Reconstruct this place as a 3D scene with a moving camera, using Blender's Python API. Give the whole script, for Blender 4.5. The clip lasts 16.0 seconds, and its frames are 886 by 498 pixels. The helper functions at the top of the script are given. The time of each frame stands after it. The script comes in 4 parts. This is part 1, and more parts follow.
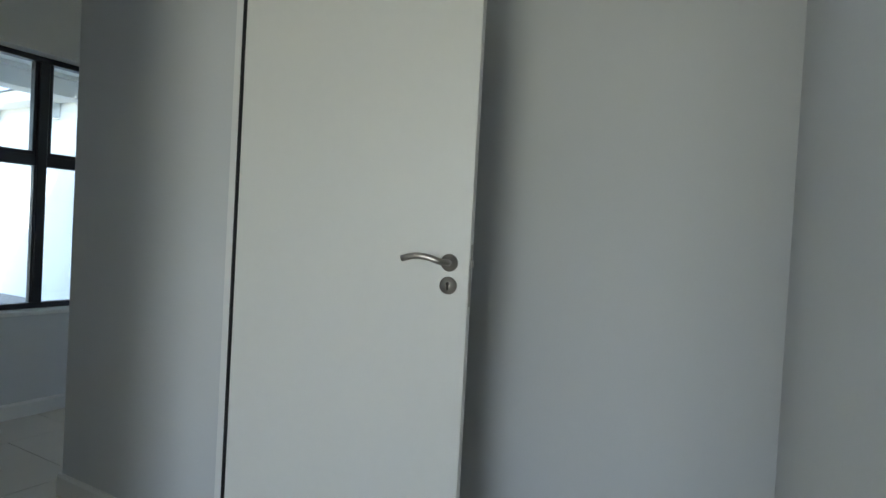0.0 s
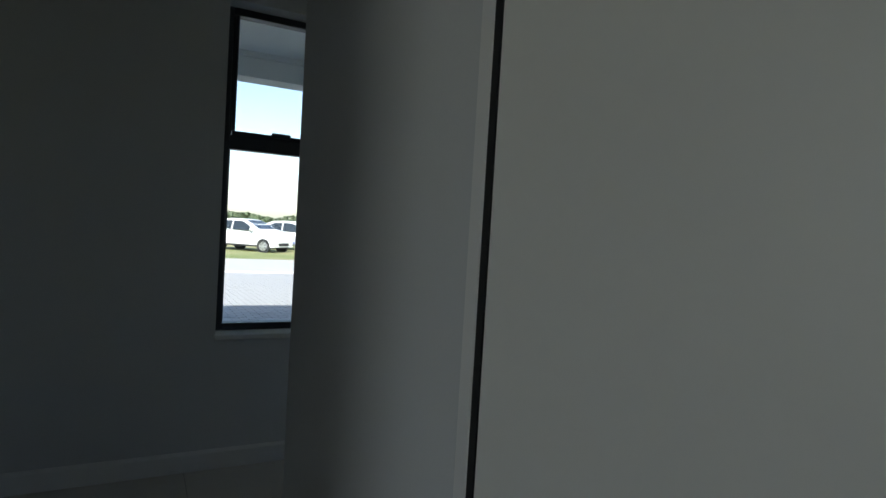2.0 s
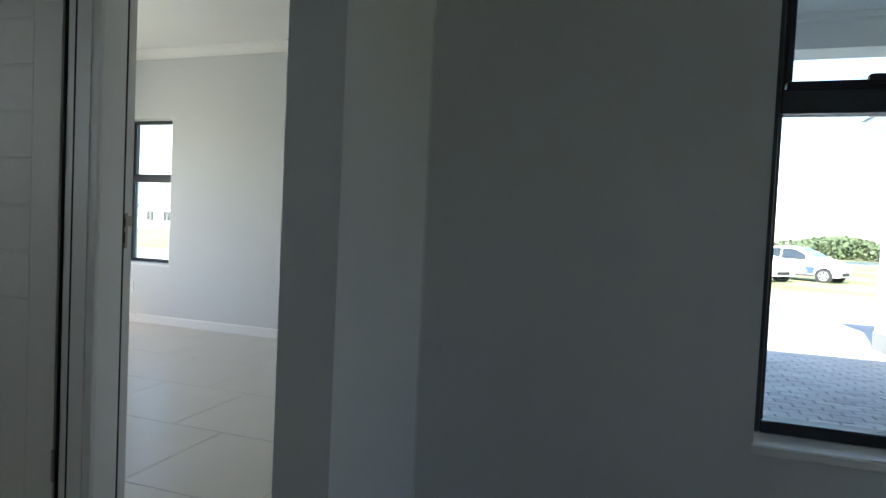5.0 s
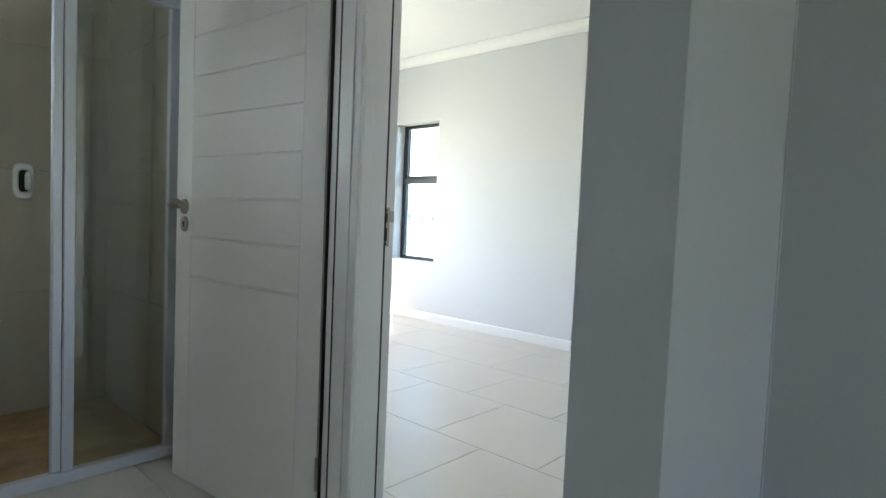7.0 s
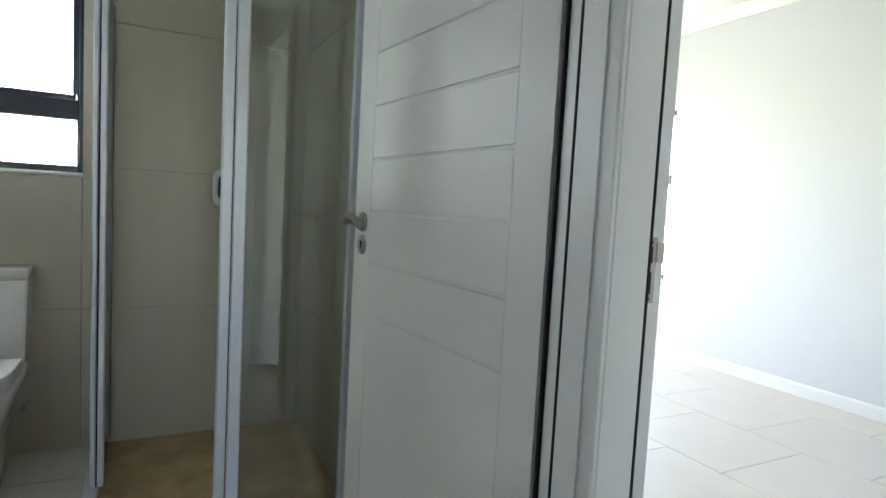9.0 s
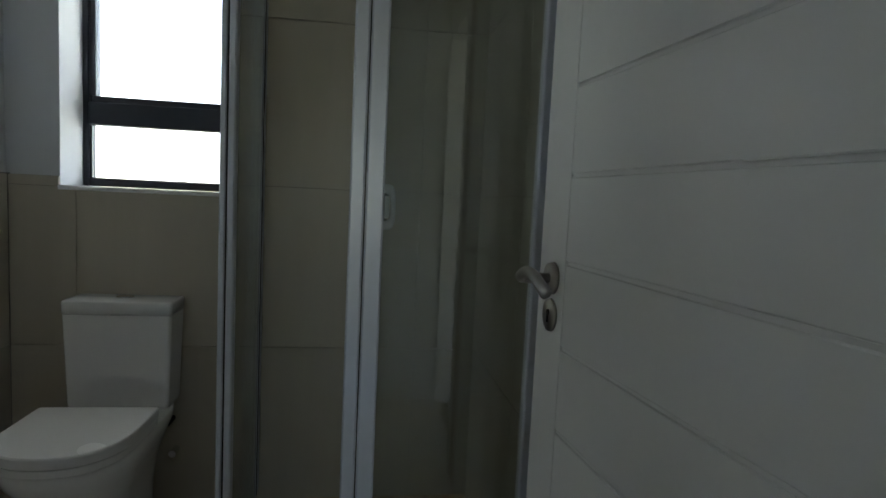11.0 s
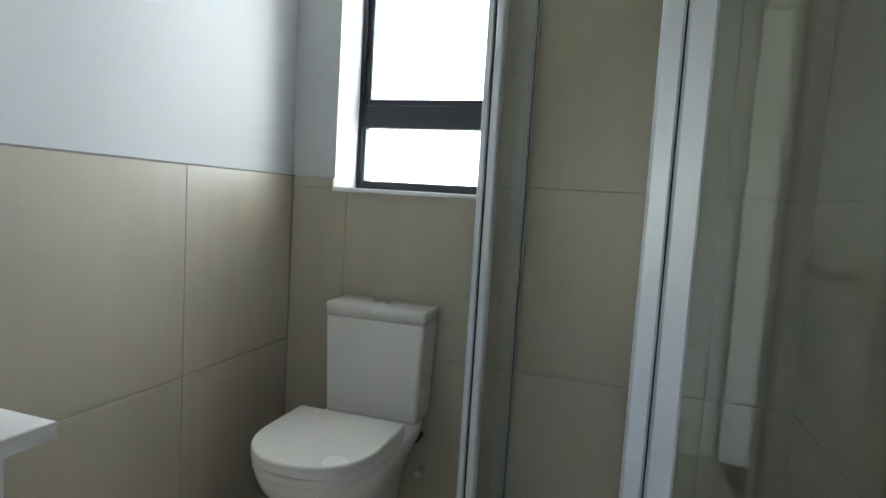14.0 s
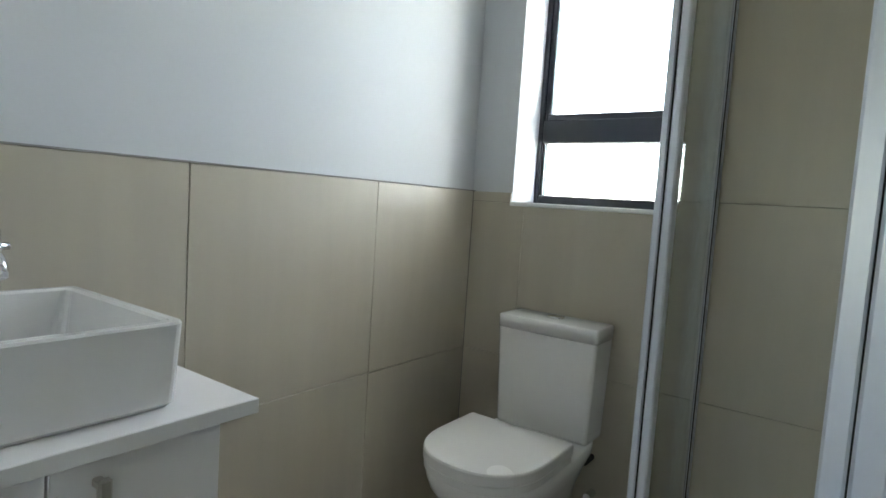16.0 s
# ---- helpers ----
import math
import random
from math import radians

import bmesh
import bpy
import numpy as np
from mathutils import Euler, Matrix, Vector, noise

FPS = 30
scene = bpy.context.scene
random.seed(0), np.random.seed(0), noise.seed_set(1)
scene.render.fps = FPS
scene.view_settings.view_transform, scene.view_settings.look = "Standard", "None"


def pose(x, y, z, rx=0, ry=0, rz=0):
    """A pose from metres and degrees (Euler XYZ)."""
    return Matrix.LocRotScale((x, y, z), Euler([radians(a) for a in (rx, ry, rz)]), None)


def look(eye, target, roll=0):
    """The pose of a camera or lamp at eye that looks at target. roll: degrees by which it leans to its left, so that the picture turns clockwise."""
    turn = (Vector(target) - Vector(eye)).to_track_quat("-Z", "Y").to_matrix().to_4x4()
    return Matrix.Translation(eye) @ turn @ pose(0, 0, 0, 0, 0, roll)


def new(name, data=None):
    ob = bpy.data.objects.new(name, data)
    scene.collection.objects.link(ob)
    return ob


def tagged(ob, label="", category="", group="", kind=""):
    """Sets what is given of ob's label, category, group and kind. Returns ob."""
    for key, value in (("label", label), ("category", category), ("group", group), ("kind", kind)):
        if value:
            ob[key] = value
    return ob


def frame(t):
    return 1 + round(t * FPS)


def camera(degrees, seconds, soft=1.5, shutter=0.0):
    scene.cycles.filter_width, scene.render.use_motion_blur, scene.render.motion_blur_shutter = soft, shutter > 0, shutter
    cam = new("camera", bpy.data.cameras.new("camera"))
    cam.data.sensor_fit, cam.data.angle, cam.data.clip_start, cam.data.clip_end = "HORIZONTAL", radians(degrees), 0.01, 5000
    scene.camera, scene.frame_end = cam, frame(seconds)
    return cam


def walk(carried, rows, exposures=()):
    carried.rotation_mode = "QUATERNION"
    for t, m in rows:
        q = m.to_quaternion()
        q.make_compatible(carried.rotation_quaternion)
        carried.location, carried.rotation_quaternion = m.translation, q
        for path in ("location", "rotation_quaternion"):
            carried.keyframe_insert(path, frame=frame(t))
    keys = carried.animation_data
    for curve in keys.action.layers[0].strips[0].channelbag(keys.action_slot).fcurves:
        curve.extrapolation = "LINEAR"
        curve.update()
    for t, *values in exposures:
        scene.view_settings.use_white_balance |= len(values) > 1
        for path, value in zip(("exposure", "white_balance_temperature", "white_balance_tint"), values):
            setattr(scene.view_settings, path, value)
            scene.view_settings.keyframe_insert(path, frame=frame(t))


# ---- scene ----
cam = camera(75.2, 16.0)
PATH = [
    (0, pose(-3.375, -0.521, 1.118, 88.87, -3.12, -150.77)),
    (0.5, pose(-3.162, -0.865, 1.118, 87.87, -3.12, -142.10)),
    (1, pose(-2.936, -1.151, 1.115, 88.11, -3.22, -133.14)),
    (1.5, pose(-2.712, -1.313, 1.123, 87.68, -3.02, -125.17)),
    (2, pose(-2.466, -1.446, 1.100, 88.00, -3.41, -117.78)),
    (2.5, pose(-2.235, -1.528, 1.100, 88.02, -2.83, -111.30)),
    (3, pose(-1.995, -1.5357, 1.096, 88.12, -3.21, -104.52)),
    (3.5, pose(-1.806, -1.556, 1.084, 88.10, -2.88, -96.99)),
    (4, pose(-1.637, -1.554, 1.083, 88.10, -2.95, -88.43)),
    (4.5, pose(-1.512, -1.493, 1.078, 88.12, -2.68, -80.46)),
    (5, pose(-1.389, -1.437, 1.071, 88.00, -2.65, -72.12)),
    (7.5, pose(-0.971, -1.062, 1.048, 86.82, -2.59, -42.25)),
    (8, pose(-0.863, -0.934, 1.076, 86.77, -2.85, -37.11)),
    (8.2, pose(-0.813, -0.843, 1.086, 86.74, -2.90, -35.00)),
    (8.5, pose(-0.763, -0.753, 1.089, 86.55, -2.96, -31.79)),
    (9, pose(-0.677, -0.568, 1.108, 85.85, -3.10, -26.96)),
    (11.5, pose(-0.443, 0.133, 1.187, 85.18, -3.02, -2.97)),
    (12, pose(-0.474, 0.170, 1.171, 85.35, -3.50, 1.28)),
    (12.5, pose(-0.490, 0.259, 1.157, 85.47, -3.59, 3.93)),
    (13, pose(-0.495, 0.347, 1.154, 85.36, -3.46, 7.61)),
    (13.5, pose(-0.504, 0.386, 1.150, 85.22, -3.56, 12.08)),
    (14, pose(-0.509, 0.409, 1.144, 85.16, -3.47, 17.72)),
    (14.5, pose(-0.506, 0.434, 1.134, 85.42, -3.45, 23.41)),
    (15, pose(-0.507, 0.434, 1.133, 85.43, -3.39, 27.76)),
    (15.5, pose(-0.486, 0.424, 1.129, 85.57, -3.44, 32.26)),
    (16, pose(-0.468, 0.408, 1.147, 85.43, -3.73, 36.16)),
]

EXPO = [(0.0, 2.8), (0.5, 2.5), (1.0, 1.35), (1.5, 1.05), (2.0, 1.05), (2.5, 1.65), (3.0, 2.5), (3.5, 3.15), (4.0, 3.15), (4.5, 2.75),
        (5.0, 2.35), (7.5, 3.55), (8.2, 3.65), (9.0, 3.8), (11.5, 2.1), (12.0, 2.25), (12.5, 2.5), (13.0, 2.95), (13.5, 3.4), (14.5, 3.85), (15.0, 3.9), (16.0, 3.75)]
walk(cam, PATH, EXPO)

# ---- world, sun, window light and added fill lamps ----
world = bpy.data.worlds.new("sky")
scene.world = world
world.use_nodes = True
wn = world.node_tree
sky = wn.nodes.new("ShaderNodeTexSky")
sky.sky_type, sky.sun_disc = "NISHITA", False
sky.sun_elevation, sky.sun_rotation = radians(43.9), radians(-74.6)
wn.nodes["Background"].inputs[1].default_value = 0.15
wn.links.new(sky.outputs[0], wn.nodes["Background"].inputs[0])

sun = new("sun", bpy.data.lights.new("sun", "SUN"))
sun.data.energy, sun.data.angle, sun.data.color = 5.0, radians(0.53), (1, 0.96, 0.9)
sun.matrix_world = look((-8, 2.2, 8), (0.0, 0.0, 0.0))


def opening_light(name, eye, target, w, h, watts, color=(0.93, 0.97, 1.0)):
    lamp = new(name, bpy.data.lights.new(name, "AREA"))
    lamp.data.shape, lamp.data.size, lamp.data.size_y = "RECTANGLE", w, h
    lamp.data.energy, lamp.data.color = watts, color
    lamp.matrix_world = look(eye, target)
    return lamp


opening_light("skylight_bathroom", (-1.25, 2.66, 1.65), (-1.25, 0, 1.5), 0.9, 1.2, 2.3)
# Added fill lamp for the bright bedroom, in an assumed, unseen north opening.
opening_light("skylight_bedroom", (1.6, 3.86, 1.35), (1.6, 0, 1.2), 1.7, 1.4, 3.2, (1.0, 0.97, 0.94))
# Added fill lamp at an invented, unseen north opening of the study.
opening_light("skylight_study", (-3.4, 3.0, 1.4), (-3.3, 0, 1.2), 1.7, 1.4, 4.5)
# Added fill lamp for lounge and hall, at a made-up south opening.
opening_light("skylight_lounge", (-0.9, -6.1, 1.4), (-0.9, 0, 1.2), 1.4, 1.25, 0.5)


# ---- materials ----
def shader(name):
    m = bpy.data.materials.new(name)
    m.use_nodes = True
    return m, m.node_tree, m.node_tree.nodes["Principled BSDF"]


def surface(name, color, rough=0.5, metal=0.0, vary=0.06, grain=40.0, patch=1.5, bump=0.05, depth=0.002, spread=0.05, stretch=(1, 1, 1), spec=0.5):
    """Base colour with grain and broad patches, a fine relief and a little change of roughness."""
    m, t, b = shader(name)
    tc = t.nodes.new("ShaderNodeTexCoord")
    mp = t.nodes.new("ShaderNodeMapping")
    mp.inputs["Scale"].default_value = stretch
    t.links.new(tc.outputs["Object"], mp.inputs["Vector"])
    fine, broad = t.nodes.new("ShaderNodeTexNoise"), t.nodes.new("ShaderNodeTexNoise")
    fine.inputs["Scale"].default_value, broad.inputs["Scale"].default_value = grain, patch
    fine.inputs["Detail"].default_value = 6
    for n in (fine, broad):
        t.links.new(mp.outputs[0], n.inputs["Vector"])
    info = t.nodes.new("ShaderNodeObjectInfo")
    add = t.nodes.new("ShaderNodeMath"); add.operation = "MULTIPLY_ADD"
    t.links.new(fine.outputs["Fac"], add.inputs[0]); add.inputs[1].default_value = 0.5
    t.links.new(broad.outputs["Fac"], add.inputs[2])
    rnd = t.nodes.new("ShaderNodeMath"); rnd.operation = "MULTIPLY_ADD"
    t.links.new(info.outputs["Random"], rnd.inputs[0]); rnd.inputs[1].default_value = spread / max(vary, 0.001) * 0.5
    t.links.new(add.outputs[0], rnd.inputs[2])
    ramp = t.nodes.new("ShaderNodeMapRange")
    ramp.inputs["From Min"].default_value, ramp.inputs["From Max"].default_value = 0.4, 1.1
    ramp.inputs["To Min"].default_value, ramp.inputs["To Max"].default_value = 1 - vary, 1 + vary
    ramp.clamp = False
    t.links.new(rnd.outputs[0], ramp.inputs["Value"])
    mul = t.nodes.new("ShaderNodeVectorMath"); mul.operation = "SCALE"
    mul.inputs[0].default_value = color
    t.links.new(ramp.outputs[0], mul.inputs["Scale"])
    t.links.new(mul.outputs[0], b.inputs["Base Color"])
    rr = t.nodes.new("ShaderNodeMapRange")
    rr.inputs["To Min"].default_value, rr.inputs["To Max"].default_value = max(rough - 0.06, 0.02), min(rough + 0.08, 1)
    t.links.new(broad.outputs["Fac"], rr.inputs["Value"])
    t.links.new(rr.outputs[0], b.inputs["Roughness"])
    b.inputs["Metallic"].default_value = metal
    b.inputs["Specular IOR Level"].default_value = spec
    if bump:
        bp = t.nodes.new("ShaderNodeBump")
        bp.inputs["Strength"].default_value, bp.inputs["Distance"].default_value = bump, depth
        t.links.new(fine.outputs["Fac"], bp.inputs["Height"])
        t.links.new(bp.outputs[0], b.inputs["Normal"])
    return m


def clear_glass(name, tint=(0.93, 0.97, 0.95), gloss=0.0):
    """A thin pane: straight view through it, with a mirror image that grows at glancing angles."""
    m, t, b = shader(name)
    t.nodes.remove(b)
    tr, gl = t.nodes.new("ShaderNodeBsdfTransparent"), t.nodes.new("ShaderNodeBsdfGlossy")
    tr.inputs[0].default_value = (*tint, 1)
    gl.inputs["Roughness"].default_value = gloss
    lw, mix = t.nodes.new("ShaderNodeLayerWeight"), t.nodes.new("ShaderNodeMixShader")
    lw.inputs["Blend"].default_value = 0.5
    pw, ma = t.nodes.new("ShaderNodeMath"), t.nodes.new("ShaderNodeMath")
    pw.operation, ma.operation = "POWER", "MULTIPLY_ADD"
    t.links.new(lw.outputs["Facing"], pw.inputs[0]); pw.inputs[1].default_value = 4.0
    t.links.new(pw.outputs[0], ma.inputs[0]); ma.inputs[1].default_value, ma.inputs[2].default_value = 0.9, 0.055
    t.links.new(ma.outputs[0], mix.inputs[0])
    t.links.new(tr.outputs[0], mix.inputs[1])
    t.links.new(gl.outputs[0], mix.inputs[2])
    t.links.new(mix.outputs[0], t.nodes["Material Output"].inputs[0])
    return m


def frosted_glass(name):
    m, t, b = shader(name)
    b.inputs["Base Color"].default_value = (0.95, 0.97, 0.98, 1)
    b.inputs["Transmission Weight"].default_value = 1
    b.inputs["Roughness"].default_value, b.inputs["IOR"].default_value = 0.45, 1.1
    return m


WALL = surface("wall_paint", (0.64, 0.655, 0.665), 0.75, vary=0.025, grain=160, patch=0.8, bump=0.12, depth=0.0015, spread=0, spec=0.3)
CEIL = surface("ceiling_paint", (0.82, 0.82, 0.81), 0.8, vary=0.02, grain=120, bump=0.06, spread=0, spec=0.3)
TRIM = surface("white_enamel", (0.8, 0.8, 0.79), 0.4, vary=0.02, grain=60, bump=0.03, spread=0)
DOOR = surface("door_enamel", (0.78, 0.78, 0.75), 0.38, vary=0.025, grain=30, patch=0.9, bump=0.03, spread=0)
FLOOR = surface("floor_porcelain", (0.62, 0.58, 0.52), 0.32, vary=0.05, grain=70, patch=3, bump=0.03, depth=0.0008, spread=0.03)
GROUT = surface("grout", (0.33, 0.31, 0.28), 0.9, vary=0.1, bump=0.2)
WTILE = surface("wall_porcelain", (0.49, 0.445, 0.355), 0.34, vary=0.11, grain=18, patch=2.2, bump=0.03, depth=0.0008, spread=0.03, stretch=(1, 1, 0.12))
WGROUT = surface("wall_grout", (0.28, 0.26, 0.23), 0.9, vary=0.1, bump=0.2)
SHFLOOR = surface("shower_mosaic", (0.46, 0.32, 0.17), 0.5, vary=0.45, grain=14, patch=6, bump=0.15, depth=0.002, spread=0.25)
ALU = surface("charcoal_aluminium", (0.022, 0.026, 0.036), 0.4, vary=0.08, grain=200, bump=0.02, spread=0)
STEEL = surface("brushed_steel", (0.42, 0.395, 0.36), 0.3, metal=1.0, vary=0.06, grain=220, bump=0.05, spread=0, stretch=(0.1, 1, 1))
CHROME = surface("chrome", (0.8, 0.8, 0.8), 0.08, metal=1.0, vary=0.01, bump=0, spread=0)
SHALU = surface("satin_shower_aluminium", (0.64, 0.67, 0.74), 0.34, metal=0.3, vary=0.03, grain=90, bump=0.02, spread=0)
# Black of the seals; also paints the shade inside both door hinge gaps.
SEAL_AND_GAP = surface("black_seal_and_gap_shade", (0.012, 0.012, 0.013), 0.7, vary=0.1, bump=0, spread=0)
DARK = surface("dark_recess", (0.02, 0.016, 0.013), 0.8, vary=0.2, bump=0, spread=0)
CERAMIC = surface("glazed_ceramic", (0.82, 0.81, 0.79), 0.12, vary=0.015, grain=10, bump=0, spread=0)
SEATM = surface("seat_plastic", (0.8, 0.79, 0.77), 0.25, vary=0.015, grain=10, bump=0, spread=0)
VANITY = surface("vanity_lacquer", (0.8, 0.79, 0.78), 0.3, vary=0.015, grain=30, bump=0.01, spread=0)
GLASS = clear_glass("window_glass", (0.94, 0.97, 0.97))
SHGLASS = clear_glass("shower_glass", (0.935, 0.955, 0.94))
FROST = frosted_glass("obscure_glass")
RENDER = surface("painted_plaster", (0.8, 0.8, 0.78), 0.85, vary=0.04, grain=60, bump=0.2, spread=0)
PLINTH = surface("grey_plinth", (0.3, 0.29, 0.28), 0.9, vary=0.12, grain=40, bump=0.2, spread=0)
PAVER = surface("concrete_paver", (0.25, 0.248, 0.25), 0.85, vary=0.2, grain=50, patch=5, bump=0.3, depth=0.003, spread=0.3)
ROOF = surface("slate_blue_roof", (0.14, 0.18, 0.26), 0.6, vary=0.12, grain=30, bump=0.1, spread=0)
CAR_W = surface("white_car_paint", (0.78, 0.78, 0.77), 0.18, vary=0.01, bump=0, spread=0)
CAR_B = surface("blue_decal", (0.05, 0.09, 0.32), 0.3, vary=0.05, bump=0, spread=0)
TYRE = surface("tyre_rubber", (0.025, 0.025, 0.027), 0.85, vary=0.1, bump=0.1, spread=0)
RIM = surface("alloy_rim", (0.6, 0.6, 0.62), 0.3, metal=0.8, vary=0.03, bump=0, spread=0)
CARGLASS = surface("tinted_car_glass", (0.03, 0.04, 0.05), 0.06, vary=0.02, bump=0, spread=0)
LAMPGLASS = surface("headlight_lens", (0.55, 0.57, 0.6), 0.1, vary=0.02, bump=0, spread=0)


def ground_material():
    m, t, b = shader("grass_and_sand")
    tc = t.nodes.new("ShaderNodeTexCoord")
    a, c = t.nodes.new("ShaderNodeTexNoise"), t.nodes.new("ShaderNodeTexNoise")
    a.inputs["Scale"].default_value, c.inputs["Scale"].default_value = 0.25, 9
    a.inputs["Detail"].default_value = 8
    for n in (a, c):
        t.links.new(tc.outputs["Object"], n.inputs["Vector"])
    mix = t.nodes.new("ShaderNodeMix"); mix.data_type = "RGBA"
    mix.inputs["A"].default_value, mix.inputs["B"].default_value = (0.27, 0.25, 0.12, 1), (0.16, 0.19, 0.06, 1)
    r = t.nodes.new("ShaderNodeMapRange"); r.inputs["From Min"].default_value, r.inputs["From Max"].default_value = 0.4, 0.62
    t.links.new(a.outputs["Fac"], r.inputs["Value"]); t.links.new(r.outputs[0], mix.inputs["Factor"])
    t.links.new(mix.outputs["Result"], b.inputs["Base Color"])
    b.inputs["Roughness"].default_value = 0.95
    bp = t.nodes.new("ShaderNodeBump"); bp.inputs["Strength"].default_value = 0.6; bp.inputs["Distance"].default_value = 0.04
    t.links.new(c.outputs["Fac"], bp.inputs["Height"]); t.links.new(bp.outputs[0], b.inputs["Normal"])
    return m


GROUND = ground_material()
ROAD = surface("pale_road", (0.4, 0.39, 0.37), 0.9, vary=0.1, grain=30, patch=0.5, bump=0.2, spread=0)
FOLIAGE = surface("bush_leaves", (0.09, 0.12, 0.06), 0.75, vary=0.35, grain=2, patch=0.4, bump=0, spread=0)
WATER = surface("far_water", (0.25, 0.33, 0.4), 0.1, vary=0.05, grain=1, bump=0.02, spread=0)


# ---- mesh helpers ----
def add_box(bm, lo, hi, bevel=0.0, seg=1):
    vs = bmesh.ops.create_cube(bm, size=1)["verts"]
    for v in vs:
        v.co = Vector([(lo[i] + hi[i]) / 2 + v.co[i] * (hi[i] - lo[i]) for i in range(3)])
    if bevel:
        es = list({e for v in vs for e in v.link_edges})
        bmesh.ops.bevel(bm, geom=es, offset=bevel, segments=seg, affect="EDGES", profile=0.5)
    return vs


def mesh_of(name, bm, material, smooth=False):
    me = bpy.data.meshes.new(name)
    bmesh.ops.recalc_face_normals(bm, faces=bm.faces)
    bm.to_mesh(me)
    bm.free()
    me.materials.append(material)
    if smooth:
        for p in me.polygons:
            p.use_smooth = True
    return me


def part(name, bm, material, parent=None, label="", smooth=False):
    ob = new(name, mesh_of(name, bm, material, smooth))
    if parent is not None:
        ob.parent = parent
    return tagged(ob, label=label)


def box_part(name, lo, hi, material, parent=None, label="", bevel=0.0, seg=1):
    bm = bmesh.new()
    add_box(bm, lo, hi, bevel, seg)
    return part(name, bm, material, parent, label)


def thing(name, m=None, label="", category="", group="", kind=""):
    ob = new(name)
    ob.empty_display_size = 0.1
    if m is not None:
        ob.matrix_world = m
    return tagged(ob, label, category, group, kind)


def structure(name, boxes, material, label, category, bevel=0.0):
    bm = bmesh.new()
    for lo, hi in boxes:
        add_box(bm, lo, hi, bevel)
    return tagged(part(name, bm, material), label, category, kind="structure")


def cyl(bm, p, q, r, r2=None, seg=20):
    p, q = Vector(p), Vector(q)
    d = q - p
    m = Matrix.Translation((p + q) / 2) @ d.to_track_quat("Z", "Y").to_matrix().to_4x4()
    bmesh.ops.create_cone(bm, cap_ends=True, segments=seg, radius1=r, radius2=r if r2 is None else r2, depth=d.length, matrix=m)


def tube(bm, pts, r, seg=10):
    """A round bar through the points, with closed ends."""
    pts = [Vector(p) for p in pts]
    rings = []
    for i, p in enumerate(pts):
        d = (pts[min(i + 1, len(pts) - 1)] - pts[max(i - 1, 0)]).normalized()
        a = d.orthogonal().normalized() if i == 0 else (rings_axis - d * rings_axis.dot(d)).normalized()
        rings_axis = a
        b = d.cross(a)
        rings.append([bm.verts.new(p + (a * math.cos(k * 2 * math.pi / seg) + b * math.sin(k * 2 * math.pi / seg)) * r) for k in range(seg)])
    for u, v in zip(rings, rings[1:]):
        for k in range(seg):
            bm.faces.new((u[k], u[(k + 1) % seg], v[(k + 1) % seg], v[k]))
    bm.faces.new(rings[0]); bm.faces.new(list(reversed(rings[-1])))


def loft(bm, rings, cap=True):
    """A skin over rings of equally many points."""
    vs = [[bm.verts.new(p) for p in r] for r in rings]
    n = len(vs[0])
    for u, v in zip(vs, vs[1:]):
        for k in range(n):
            bm.faces.new((u[k], u[(k + 1) % n], v[(k + 1) % n], v[k]))
    if cap:
        bm.faces.new(vs[0]); bm.faces.new(list(reversed(vs[-1])))


# ---- plan ----
H = 2.68                       # ceiling
XL, YW, XR = -1.685, 2.262, 0.0   # bathroom: vanity wall, window wall, shower wall
WX0, WX1 = -1.511, -0.925      # bathroom window opening
CY0, CY1 = 0.105, 0.237        # wall with the bathroom door
CD0, CD1 = -0.853, -0.041      # bathroom door opening
BX0, BX1, BX2 = 0.0, 0.155, 3.137  # bedroom: wall with its door, outer wall
BD0, BD1 = -0.752, 0.180       # bedroom door opening
LX = 0.161                     # lounge window wall
PY = -1.807                    # face of the pier
PX = -0.957                    # its end
AX0, AX1 = -1.864, -1.732      # wall with the study door
DT = 2.06                      # door opening height

structure("wall_bathroom_door", [((-2.0, CY0, 0), (CD0 - 0.04, CY1, H)), ((CD1 + 0.04, CY0, 0), (XR + 0.0, CY1, H)), ((CD0 - 0.04, CY0, DT + 0.04), (CD1 + 0.04, CY1, H))], WALL, "pale grey painted plaster wall round the bathroom door", "wall")
structure("wall_bathroom_side", [((XL - 0.13, CY1, 0), (XL, YW + 0.3, H))], WALL, "pale grey painted bathroom wall above beige tiles", "wall")
structure("wall_bathroom_window", [((XL, YW, 0), (WX0, YW + 0.24, H)), ((WX1, YW, 0), (XR, YW + 0.24, H)), ((WX0, YW, 0), (WX1, YW + 0.24, 1.165)), ((WX0, YW, 2.1), (WX1, YW + 0.24, H))], WALL, "pale grey painted wall with a deep window reveal", "wall")
structure("wall_bedroom_inner", [((BX0, BD1 + 0.04, 0), (BX1, 3.75, H)), ((BX0, BD0 - 0.13, 0), (BX1, BD0 - 0.0, H)), ((BX0, BD0, DT + 0.04), (BX1, BD1 + 0.04, H))], WALL, "pale grey painted wall with the bedroom doorway", "wall")
structure("wall_nib", [((-0.356, BD0 - 0.133, 0), (BX0, BD0, H))], WALL, "short pale grey painted wall end beside a doorway", "wall")
WB0, WB1, WT = 0.6, 2.02, 2.02
